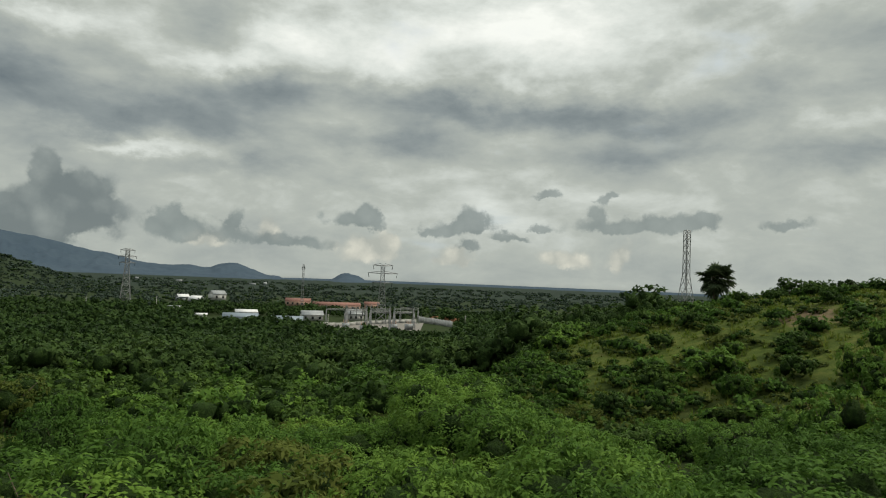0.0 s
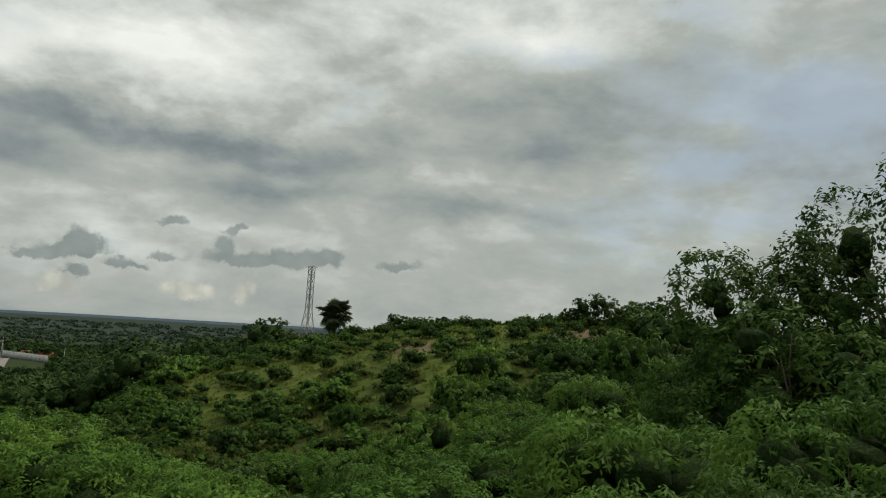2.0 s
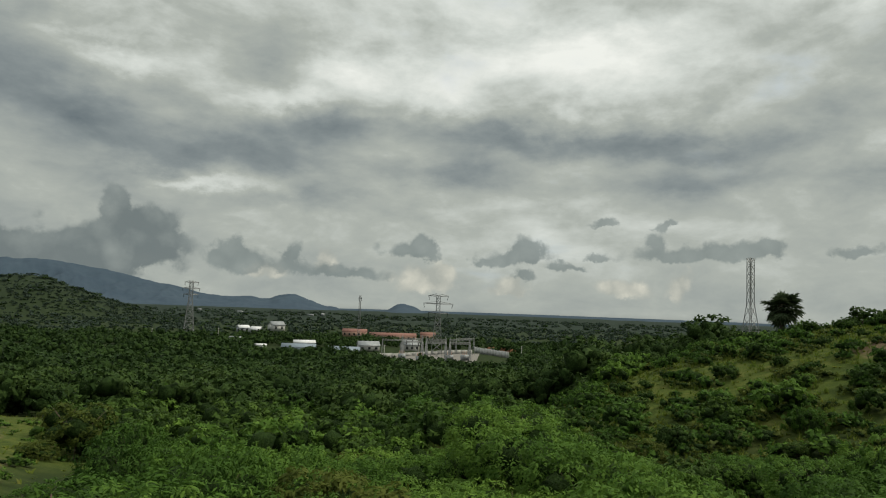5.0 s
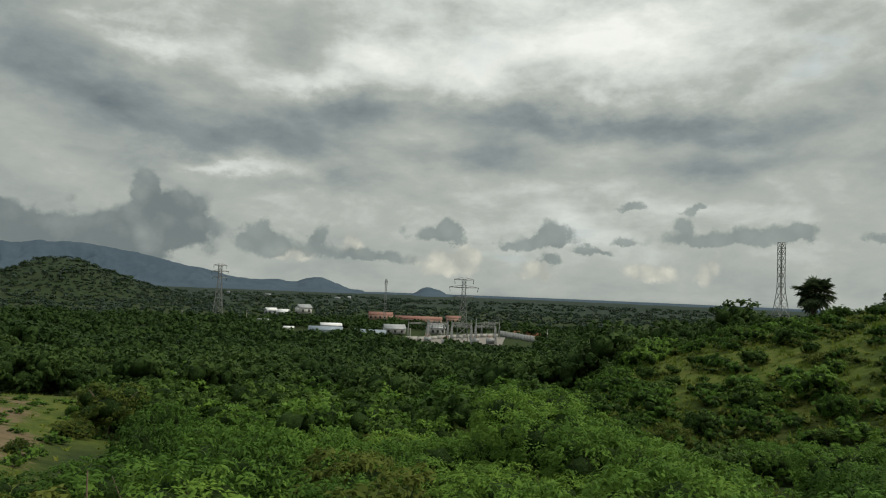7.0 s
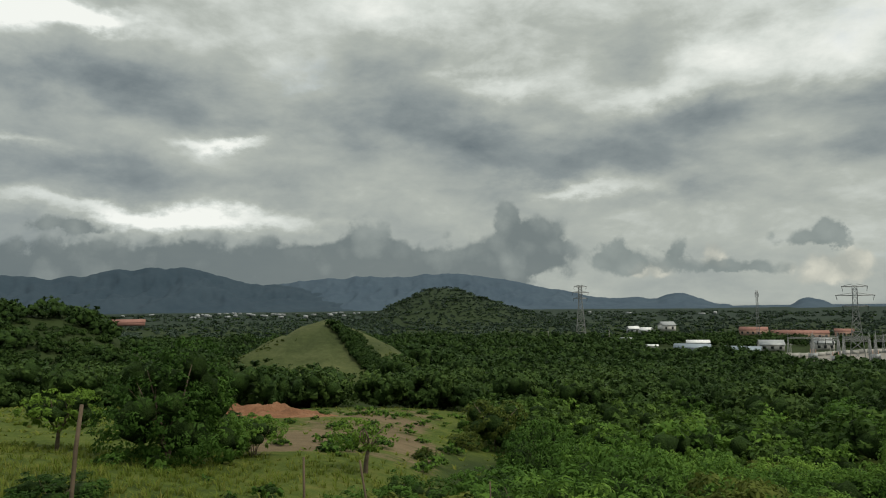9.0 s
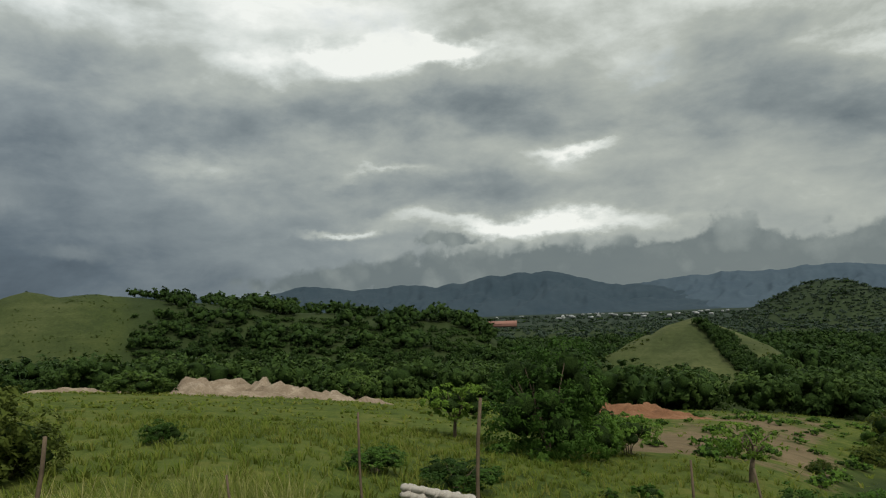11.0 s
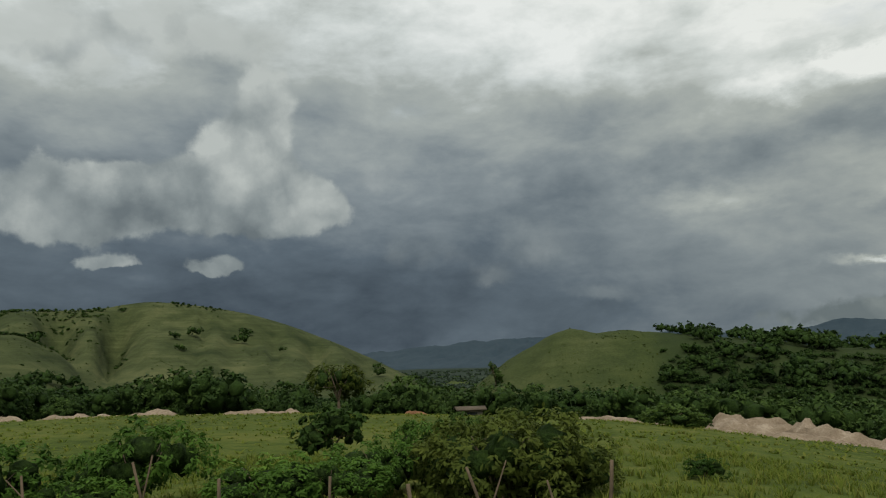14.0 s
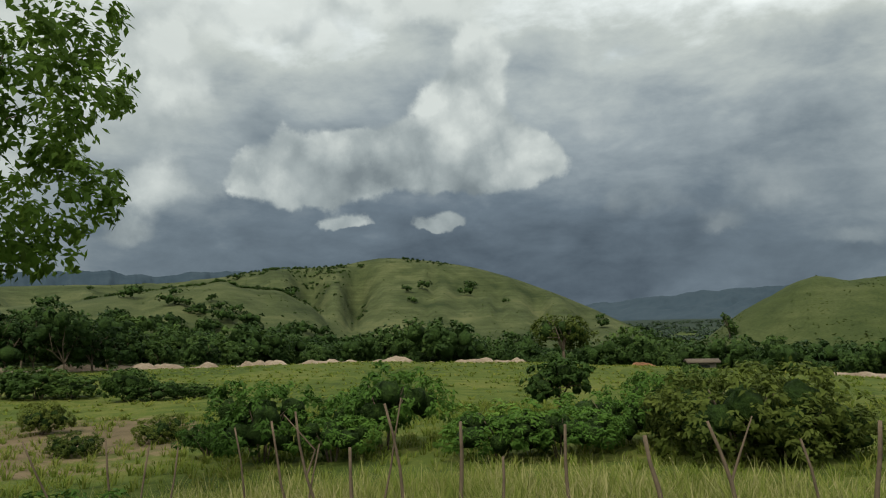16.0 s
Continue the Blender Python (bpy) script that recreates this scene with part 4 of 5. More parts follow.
def copy_thing_scaled(kind, m):
    keep = kind.matrix_basis.copy()
    kind.matrix_basis = Matrix.Identity(4)
    made = copy_thing(kind, Matrix.Identity(4))
    made.matrix_basis = m
    kind.matrix_basis = keep
    return made


def stand(x, y, turn, s, sz=None, sink=0.1):
    z = float(height(np.array([x]), np.array([y]))[0]) - sink
    return Matrix.LocRotScale(Vector((x, y, z)), Euler((0, 0, turn)), (s, s, sz or s))


for k in picked:
    x, y, r, a = cx[k], cy[k], cand_r[k], cand_a[k]
    s = rng.uniform(0.75, 1.2) * (1.0 if r > 20 else 0.8)
    if -60 < a < -11 and r > 66:
        s *= 0.38
    elif -28 < a < -2 and r > 42:
        s *= 0.6
    u = rng.uniform()
    turn = rng.uniform(0, 6.28)
    if a > 9 and u < 0.4 and r < 48:
        kinds = olive_kinds if u < 0.24 else dark_kinds
        put(kinds[rng.integers(2)], stand(x, y, turn, s * (1.35 if cand_big[k] else 1.0)))
    elif cand_big[k] and r < 48 and counts["big"] < 70:
        put(big_kinds[rng.integers(3)], stand(x, y, turn, s, s * rng.uniform(0.7, 1.25)))
        counts["big"] += 1
    elif r < 38 and counts["near"] < 130:
        put(near_kinds[rng.integers(5)], stand(x, y, turn, s, s * rng.uniform(0.6, 1.25)))
        counts["near"] += 1
    elif r < 62 and counts["mid"] < 80:
        if u < 0.68:
            put(mid_kinds[rng.integers(5)], stand(x, y, turn, s, s * rng.uniform(0.7, 1.4)))
        elif u < 0.86:
            put(olive_kinds[rng.integers(2)], stand(x, y, turn, s))
        else:
            put(dark_kinds[rng.integers(2)], stand(x, y, turn, s))
        counts["mid"] += 1
    else:
        rest.append((x, y, float(height(np.array([x]), np.array([y]))[0]) - 0.15, turn, s * (1.5 if cand_big[k] else 0.95), rng.integers(6)))
rest = np.array(rest)
split = np.random.default_rng(5).uniform(0, 1, len(rest))
scatter("scrub", "green feathery scrub over the farther slope", "scrub", far_shrubs, rest[split < 0.38], LEAF_FRESH)
scatter("scrub", "darker green scrub over the farther slope", "scrub", far_shrubs, rest[split >= 0.38], LEAF_SHADE)

def low_growth(x, y, a, r):
    """Knee-high scrub over the ridge, with bare patches near its crest."""
    bare = (fractal(x / 9, y / 5, 131) > -0.15) * smooth((r - 66) / 10)
    track = smooth(1.3 - np.abs(a + 17 + (r - 25) * 0.05) / 2.6) * smooth((50 - r) / 10)
    return np.clip(0.85 - 0.72 * bare - 0.8 * track, 0, 1)


tussocks = [crown(380 + k, 1.0, 0.42, 4, 22, 6, 0.32, 0.18, 0.8, -0.35, None, 0.4, True) for k in range(5)]
scatter("low_scrub", "knee-high green scrub covering the ridge", "scrub", tussocks, spread(21, 850, -60, -2, 44, 112, low_growth, 0.7, 1.6, 5, 0.12), LEAF_FRESH)
scatter("low_scrub", "knee-high olive scrub and weeds on the ridge", "scrub", tussocks, spread(22, 800, -58, -2, 44, 108, low_growth, 0.5, 1.1, 5, 0.12), LEAF_OLIVE)

in_clearing = lambda x, y, a, r: 0.35 + 0.65 * (fractal(x / 6, y / 6, 133) > 0.05)
scatter("low_scrub", "low green weeds and bushes over the clearing", "scrub", tussocks, spread(24, 330, 30, 62, 17, 98, in_clearing, 0.25, 0.85, 5, 0.08), LEAF_FRESH)

# ---- shrubs standing in the field, one by one: azimuth, distance, width scale, height scale ----
FIELD_FRESH = [(135.2, 21, 0.8, 0.78), (130, 20, 0.62, 0.5), (126, 22, 0.9, 0.9), (119.5, 22, 0.35, 0.35), (117, 19, 0.75, 0.55),
               (112.5, 19, 0.72, 0.52), (108.5, 21, 0.62, 0.62), (139, 24, 0.5, 0.45), (147.5, 10.5, 0.55, 0.42), (151, 10, 0.5, 0.4), (84.5, 26, 0.35, 0.3), (69, 22, 0.5, 0.3),
               (37.2, 27, 0.75, 0.62), (40.3, 23, 0.7, 0.42), (49.5, 40, 0.8, 0.8), (33.0, 24, 0.5, 0.45), (44, 24, 0.35, 0.25), (32.2, 36, 0.8, 0.75), (62.5, 21, 0.6, 0.35), (105, 22, 0.55, 0.7)]
for a_, r_, s_, sz_ in FIELD_FRESH:
    x, y, _ = place(a_, r_)
    put(near_kinds[rng.integers(5)], stand(x, y, rng.uniform(0, 6), s_, sz_))
FIELD_DARK = [(150.5, 55, 1.2, 0.8), (153, 57, 1.1, 0.8), (148.3, 54, 0.9, 0.62), (144.8, 50, 0.85, 0.85), (142.8, 49, 0.8, 0.5), (140.5, 50, 0.8, 0.42), (136.5, 33, 0.55, 0.5),
              (86.5, 74, 1.4, 0.85), (85.0, 75, 0.9, 0.6), (102.5, 26, 0.5, 0.85), (70.3, 92, 1.5, 1.2), (51.8, 45, 1.0, 0.75)]
for a_, r_, s_, sz_ in FIELD_DARK:
    x, y, _ = place(a_, r_)
    put(dark_kinds[rng.integers(2)], stand(x, y, rng.uniform(0, 6), s_, sz_))
FIELD_OLIVE = [(99.3, 19.5, 1.0, 0.95), (96.3, 20, 0.85, 0.75), (101.8, 20.5, 0.7, 0.8), (94.0, 21, 0.55, 0.5), (150, 36, 0.5, 0.6), (142.5, 30, 0.45, 0.45), (148, 28, 0.4, 0.35), (33.0, 62, 0.7, 0.6), (36.5, 47, 0.4, 0.35)]
for a_, r_, s_, sz_ in FIELD_OLIVE:
    x, y, _ = place(a_, r_)
    put(olive_kinds[rng.integers(2)], stand(x, y, rng.uniform(0, 6), s_, sz_))


# ---- single trees ----
def tree(label, azimuth, dist, top, clear_stem, rx, leaf_mat, seed, lobes=7, tufts=260, per=7, length=0.34, width=0.14, r0=0.12, core=0.6, group=""):
    """A tree of a given height: trunk with limbs, crown of many blades above the clear stem."""
    rz = (top - clear_stem) / 2
    wood = pair_mesh("trunk", trunk_limbs(seed, clear_stem * 1.1 + 0.2, r0, 5, rx * 0.75, top * 0.92), BARK)
    leaves = pair_mesh("crown", crown(seed, rx, rz * 0.92, lobes, tufts // 2, per * 2, length, width, core, -0.6, clear_stem + rz), leaf_mat)
    ob = plant("tree", label, "tree", group, wood, leaves, leaf_mat)
    x, y, z = place(azimuth, dist, -0.1)
    ob.matrix_basis = Matrix.Translation((x, y, z))
    return ob


tree("large spreading feathery green tree on the hilltop", -53.4, 40, 9.8, 0.8, 4.2, LEAF_SHADE, 401, 20, 900, 11, 0.34, 0.15, 0.2, 0.32)
tree("large spreading feathery green tree on the hilltop", -63, 40, 12.0, 0.9, 5.0, LEAF_SHADE, 402, 24, 1100, 11, 0.34, 0.15, 0.24, 0.32)
tree("broad low green tree leaning over the slope", -55.5, 33, 6.2, 0.3, 3.8, LEAF_SHADE, 403, 18, 800, 11, 0.32, 0.14, 0.16, 0.5)
for k, (a_, r_, h_) in enumerate([(-39.9, 92, 2.6), (-41.3, 90, 4.4), (-43.2, 88, 3.4), (-44.6, 90, 4.0), (-46.6, 86, 4.4), (-25.9, 104, 2.6), (-29.5, 101, 1.7), (-17.6, 106, 1.9)]):
    tree("small airy tree on the ridge skyline", a_, r_, h_, h_ * 0.1, h_ * 0.62, LEAF_DARK, 410 + k, 7, 170, 6, 0.38, 0.17, 0.07, 0.5, "trees on the ridge")
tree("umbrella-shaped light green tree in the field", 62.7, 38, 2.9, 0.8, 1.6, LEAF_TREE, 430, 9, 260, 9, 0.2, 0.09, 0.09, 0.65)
tree("bushy feathery green tree beside the clearing", 55.6, 35, 5.2, 0.2, 2.5, LEAF_FRESH, 431, 17, 640, 11, 0.22, 0.10, 0.12, 0.5)
tree("bushy feathery green tree beside the clearing", 53.4, 37, 3.6, 0.2, 1.9, LEAF_FRESH, 432, 12, 400, 11, 0.22, 0.10, 0.10, 0.6)
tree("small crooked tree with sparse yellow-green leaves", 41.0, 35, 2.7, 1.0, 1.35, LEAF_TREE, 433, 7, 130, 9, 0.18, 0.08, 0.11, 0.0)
tree("small dark green broad-leaved tree on a thin stem", 112.4, 31, 2.7, 0.7, 1.35, LEAF_DARK, 434, 8, 240, 8, 0.26, 0.15, 0.06, 0.55)
tree("spreading olive-brown tree behind the field", 111.8, 92, 6.4, 1.5, 3.4, LEAF_OLIVE, 435, 8, 300, 6, 0.55, 0.24, 0.2, 0.65)
tree("lone dark tree at the foot of the hill", 99.5, 285, 9.0, 1.5, 3.4, LEAF_WOODS, 436, 5, 120, 5, 1.0, 0.6, 0.3, 0.8)
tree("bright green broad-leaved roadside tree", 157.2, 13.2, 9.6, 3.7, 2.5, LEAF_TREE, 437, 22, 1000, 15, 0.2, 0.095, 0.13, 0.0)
tree("dark olive tree with a dense crown at the slope's edge", 30.8, 66, 4.6, 1.0, 3.0, LEAF_OLIVE, 438, 8, 260, 6, 0.42, 0.18, 0.14, 0.7)
for k, (a_, r_, h_) in enumerate([(145.5, 100, 5.0), (147.2, 98, 6.5), (149.0, 96, 7.4), (150.8, 98, 7.6), (152.5, 95, 7.0), (154.5, 96, 7.5), (142.5, 104, 3.4), (139.5, 108, 3.6), (146.2, 106, 5.5), (151.6, 104, 8.0)]):
    tree("dense green tree at the field's far edge", a_, r_, h_, h_ * 0.15, h_ * 0.5, LEAF_WOODS, 450 + k, 6, 150, 5, 0.6, 0.34, 0.13, 0.7, "trees beyond the field")


# ---- fan palm on the ridge ----
def fan_palm():
    root = tagged(new("palm_tree"), "tall fan palm with dense grey-green fronds on the ridge", "palm")
    rng = np.random.default_rng(77)
    part("trunk", tube([(0, 0, -0.5), (0.1, 0, 1.5), (0.15, 0.05, 2.6), (0.15, 0.05, 3.5)], [0.34, 0.28, 0.26, 0.22], 10), BARK, root)
    head = np.array([0.15, 0.05, 3.3])
    for k in range(64):
        d = unit(np.array([rng.normal(), rng.normal(), rng.uniform(-1.5, 1.3)])[None])[0]
        stalk = head + d * rng.uniform(0.5, 1.55)
        side = unit(np.cross(d, [0.1, 0.2, 1.0])[None])[0]
        upv = np.cross(side, d)
        vs, fs = [], []
        n = 15
        for j in range(n):
            t0 = math.radians(-105 + 210 * j / (n - 1))
            ray = d * math.cos(t0) + side * math.sin(t0)
            tip = stalk + ray * rng.uniform(0.95, 1.2) - np.array([0, 0, 0.16]) + upv * 0.12 * (-1) ** j
            w = np.cross(ray, upv) * 0.09
            b0 = len(vs)
            vs += [stalk, stalk + ray * 0.6 + w, tip, stalk + ray * 0.6 - w]
            fs += [[b0, b0 + 1, b0 + 2], [b0, b0 + 2, b0 + 3]]
        frond = part("frond", (np.array(vs), np.array(fs)), PALM, root)
        part("stalk", tube([head, head * 0.4 + stalk * 0.6 + [0, 0, 0.05], stalk], [0.035, 0.025, 0.015], 4), BARK, frond)
    x, y, z = place(-20.8, 104, -0.2)
    root.matrix_basis = Matrix.Translation((x, y, z)) @ Matrix.Scale(1.2, 4)
    return root


PALM = leaf_material("palm_fronds", (0.035, 0.055, 0.028), (0.055, 0.080, 0.038), (0.085, 0.110, 0.055), 0.2)
fan_palm()

# ---- pylons, substation and buildings down on the plain ----
STEEL = plain_material("galvanised_steel", (0.16, 0.17, 0.17), (0.28, 0.29, 0.29), 2.0, 0.55, 0.6)
CONCRETE = plain_material("pale_concrete", (0.24, 0.24, 0.23), (0.42, 0.42, 0.40), 0.8, 0.85)
WHITEWASH = plain_material("white_paint", (0.32, 0.33, 0.32), (0.52, 0.52, 0.50), 0.5, 0.7)
RED_ROOF = plain_material("red_roof_sheet", (0.17, 0.085, 0.07), (0.26, 0.15, 0.125), 0.6, 0.7)
BRICK_RED = plain_material("orange_plaster", (0.34, 0.22, 0.17), (0.44, 0.31, 0.25), 0.6, 0.85)
BLUE_ROOF = plain_material("blue_grey_sheet", (0.15, 0.19, 0.23), (0.24, 0.29, 0.33), 0.4, 0.5, 0.2)
WHITE_ROOF = plain_material("white_roof_sheet", (0.50, 0.52, 0.53), (0.66, 0.68, 0.69), 0.4, 0.45)
GREY_ROOF = plain_material("grey_roof_sheet", (0.20, 0.22, 0.23), (0.34, 0.36, 0.37), 0.4, 0.55, 0.2)
GRAVEL = plain_material("grey_gravel", (0.13, 0.125, 0.115), (0.24, 0.23, 0.21), 0.4, 0.95)
GLASS_DARK = plain_material("dark_opening", (0.015, 0.018, 0.02), (0.03, 0.035, 0.035), 1.0, 0.3)


def bar(a, b_, r, sides=4):
    return tube([a, b_], [r, r], sides)


def slab(cx_, cy_, cz, sx, sy, sz):
    """A box with its middle at (cx_, cy_, cz)."""
    v = np.array([[x, y, z] for x in (-.5, .5) for y in (-.5, .5) for z in (-.5, .5)]) * [sx, sy, sz] + [cx_, cy_, cz]
    f = np.array([[0, 1, 3], [0, 3, 2], [4, 6, 7], [4, 7, 5], [0, 4, 5], [0, 5, 1], [2, 3, 7], [2, 7, 6], [0, 2, 6], [0, 6, 4], [1, 5, 7], [1, 7, 3]])
    return v, f


def lattice_tower(name, label, azimuth, dist, top_z, half_base, half_top, bend, arms, turn=0.0, thick=0.16, mat=None):
    """A square lattice tower: four legs, cross bracing, crossarms with insulator strings."""
    mat = mat or STEEL
    root = tagged(new(name), label, "pylon")
    x, y, z = place(azimuth, dist, -0.2)
    h = top_z - z

    def half(u):
        return half_base + (half_top - half_base) * min(u / bend, 1.0)
    corners = [(-1, -1), (1, -1), (1, 1), (-1, 1)]
    levels = [0, 0.14, 0.27, 0.39, 0.5, 0.6, 0.69, 0.77, 0.84, 0.9, 0.95, 1.0]
    for sx, sy in corners:
        part("leg", tube([(sx * half(u), sy * half(u), u * h) for u in levels], [thick] * len(levels), 4), mat, root)
    for u0, u1 in zip(levels, levels[1:]):
        pairs = []
        for k in range(4):
            p, q = corners[k], corners[(k + 1) % 4]
            a0, a1 = half(u0), half(u1)
            pairs.append(bar((p[0] * a0, p[1] * a0, u0 * h), (q[0] * a1, q[1] * a1, u1 * h), thick * 0.55))
            pairs.append(bar((q[0] * a0, q[1] * a0, u0 * h), (p[0] * a1, p[1] * a1, u1 * h), thick * 0.55))
            pairs.append(bar((p[0] * a1, p[1] * a1, u1 * h), (q[0] * a1, q[1] * a1, u1 * h), thick * 0.5))
        part("bracing", join(*pairs), mat, root)
    for u, reach in arms:
        w = half(u)
        pairs = []
        pairs.append(bar((-reach, 0, u * h + 0.3), (reach, 0, u * h + 0.3), thick * 0.9))
        for s in (-1, 1):
            for e in (-1, 1):
                pairs.append(bar((s * w, e * w, u * h), (s * reach, 0, u * h + 0.3), thick * 0.7))
                pairs.append(bar((s * w, e * w, u * h + 1.5), (s * reach, 0, u * h + 0.3), thick * 0.6))
        arm = part("crossarm", pairs[0], mat, root)
        for strut in pairs[1:]:
            part("strut", strut, mat, arm)
        for s in (-1, 1):
            part("insulator", tube([(s * reach * 0.96, 0, u * h + 0.2), (s * reach * 0.9, 0, u * h - 2.2)], [0.14, 0.14], 6), GLASS_DARK, arm)
    root.matrix_basis = Matrix.LocRotScale(Vector((x, y, z)), Euler((0, 0, turn)), None)
    return root


lattice_tower("pylon", "steel lattice pylon with broad crossarms beside the substation", 4.85, 425, 37.8, 3.6, 1.1, 0.72, [(0.72, 6.0), (0.865, 9.0), (0.985, 6.0)], radians(5), 0.19)
lattice_tower("pylon", "tall slim lattice tower behind the ridge", -18.8, 300, 54.0, 4.2, 0.95, 0.62, [], radians(20), 0.15)
lattice_tower("pylon", "far hazy lattice pylon among palms", 23.95, 620, 45.0, 4.2, 1.4, 0.7, [(0.75, 6), (0.86, 7), (0.97, 5.5)], radians(20), 0.24)
lattice_tower("radio_mast", "slim red and white lattice radio mast", 11.1, 600, 38.6, 1.1, 0.6, 0.9, [(0.93, 1.2)], 0.2, 0.17)


def house(name, label, azimuth, dist, turn, w, d, h, rise, wall_mat, roof_mat, openings=3, sink=0.3, lift=0.0):
    """A gabled building, its long side towards the viewer when turn is 0."""
    root = tagged(new(name), label, "building")
    part("wall", slab(0, 0, h / 2, w, d, h), wall_mat, root)
    o = 0.5
    ridge_v = np.array([[-w / 2 - o, -d / 2 - o, h], [w / 2 + o, -d / 2 - o, h], [w / 2 + o, 0, h + rise], [-w / 2 - o, 0, h + rise], [-w / 2 - o, d / 2 + o, h], [w / 2 + o, d / 2 + o, h]])
    ridge_v = np.concatenate([ridge_v, ridge_v + [0, 0, 0.18]])
    f = np.array([[6, 7, 8], [6, 8, 9], [9, 8, 11], [9, 11, 10], [0, 2, 1], [0, 3, 2], [3, 5, 2], [3, 4, 5], [0, 1, 7], [0, 7, 6], [4, 10, 11], [4, 11, 5],
                  [0, 6, 9], [0, 9, 3], [3, 9, 10], [3, 10, 4], [1, 2, 8], [1, 8, 7], [2, 5, 11], [2, 11, 8]])
    part("roof", (ridge_v, f), roof_mat, root)
    gable = np.array([[-w / 2, -d / 2, h], [-w / 2, d / 2, h], [-w / 2, 0, h + rise], [w / 2, -d / 2, h], [w / 2, d / 2, h], [w / 2, 0, h + rise]])
    part("gable", (gable, np.array([[0, 2, 1], [3, 4, 5]])), wall_mat, root)
    for k in range(openings):
        px = -w / 2 + w * (k + 0.5) / openings
        win = part("window", slab(px, -d / 2 - 0.04, h * 0.55, min(1.6, w / openings * 0.5), 0.1, h * 0.42), GLASS_DARK, root)
        part("sill", slab(px, -d / 2 - 0.12, h * 0.33, min(1.9, w / openings * 0.6), 0.24, 0.1), CONCRETE, win)
    x, y, z = place(azimuth, dist, lift - sink)
    root.matrix_basis = Matrix.LocRotScale(Vector((x, y, z)), Euler((0, 0, radians(azimuth + turn))), None)
    return root


house("school", "long low school block with faded red roof and orange walls", 11.4, 640, -6, 21, 9, 4.2, 2.6, BRICK_RED, RED_ROOF, 5, 0.3, 2.5)
house("school", "long low school block with faded red roof and orange walls", 8.4, 620, 8, 40, 9, 4.0, 2.2, BRICK_RED, RED_ROOF, 9, 0.3, 2.0)
house("school", "small red-roofed block beside the school", 5.6, 640, 0, 13, 8, 4.0, 2.2, BRICK_RED, RED_ROOF, 3, 0.3, 2.5)
house("shed", "long shed with blue-grey sheet roof", 15.7, 470, -3, 21, 10, 2.6, 2.2, BLUE_ROOF, BLUE_ROOF, 0)
house("shed", "long shed with blue-grey sheet roof", 12.2, 470, -4, 20, 9, 2.4, 2.0, BLUE_ROOF, BLUE_ROOF, 0)
house("shed", "open shed with bright white roof", 15.3, 500, 4, 14, 9, 4.0, 1.6, GREY_ROOF, WHITE_ROOF, 2)
house("workshop", "workshop with pale ribbed sheet roof", 10.3, 490, 10, 14, 10, 3.6, 2.8, CONCRETE, GREY_ROOF, 3, 0.3, 0.5)
house("control_building", "grey-roofed control building in the substation", 7.0, 500, 22, 11, 9, 4.6, 3.0, CONCRETE, GREY_ROOF, 3)
house("outbuilding", "small whitewashed outbuilding near the sheds", 18.6, 460, 0, 6.5, 5, 3.4, 0.8, WHITEWASH, WHITE_ROOF, 1)
house("house", "house with bright white sheet roof among trees", 20.0, 610, 25, 9, 6, 3.2, 2.2, GREY_ROOF, WHITE_ROOF, 2, 0.3, 4.6)
house("house", "house with bright white sheet roof among trees", 19.0, 600, -30, 9, 6, 3.0, 2.4, GREY_ROOF, WHITE_ROOF, 2, 0.3, 4.0)
house("house", "house with pale grey roof among trees", 17.5, 640, 30, 12, 9, 5.0, 3.0, WHITEWASH, GREY_ROOF, 2, 0.3, 5.5)
house("house", "small pale house among trees", 20.5, 520, 10, 8, 6, 3.0, 1.2, WHITEWASH, GREY_ROOF, 2, 0.3, 1.2)
house("hut", "low ruined stone hut at the field's edge", 101.6, 96, 8, 3.0, 2.2, 1.1, 0.3, plain_material("rubble_stone", (0.13, 0.11, 0.09), (0.27, 0.24, 0.2), 2.0, 0.95, 0.0, 0.6), plain_material("weathered_thatch", (0.06, 0.05, 0.04), (0.12, 0.10, 0.08), 3.0), 1)


def polar(a, r):
    return np.array([-math.sin(radians(a)) * r, math.cos(radians(a)) * r])


def perimeter(label, a0, r0, a1, r1, panel, tall, mat):
    """A precast wall: panels between posts, each its own piece."""
    root = tagged(new("perimeter_wall"), label, "wall")
    p, q = polar(a0, r0), polar(a1, r1)
    n = max(2, int(np.hypot(*(q - p)) / panel))
    ang = math.atan2(*(q - p)[::-1])
    board = mesh_np("panel", *slab(0, 0, tall / 2, np.hypot(*(q - p)) / n - 0.3, 0.16, tall), [mat])
    post = mesh_np("post", *slab(0, 0, tall / 2 + 0.1, 0.3, 0.34, tall + 0.5), [CONCRETE])
    for k in range(n):
        for me_, u in ((board, k + 0.5), (post, k)):
            c = p + (q - p) * u / n
            ob = part(me_.name.split(".")[0], me_, mat, root)
            ob.matrix_basis = Matrix.LocRotScale(Vector((c[0], c[1], float(height(c[:1], c[1:])[0]) - 0.1)), Euler((0, 0, ang)), None)


perimeter("white precast concrete wall round the substation", 9.6, 430, 2.0, 500, 6.0, 2.6, CONCRETE)
perimeter("white precast concrete wall round the substation", 1.8, 520, -0.9, 462, 5.0, 4.0, WHITEWASH)
perimeter("low broken white wall in front of the yard", 6.8, 362, 1.9, 400, 6.0, 1.6, CONCRETE)
yard_v, yard_f = [], []
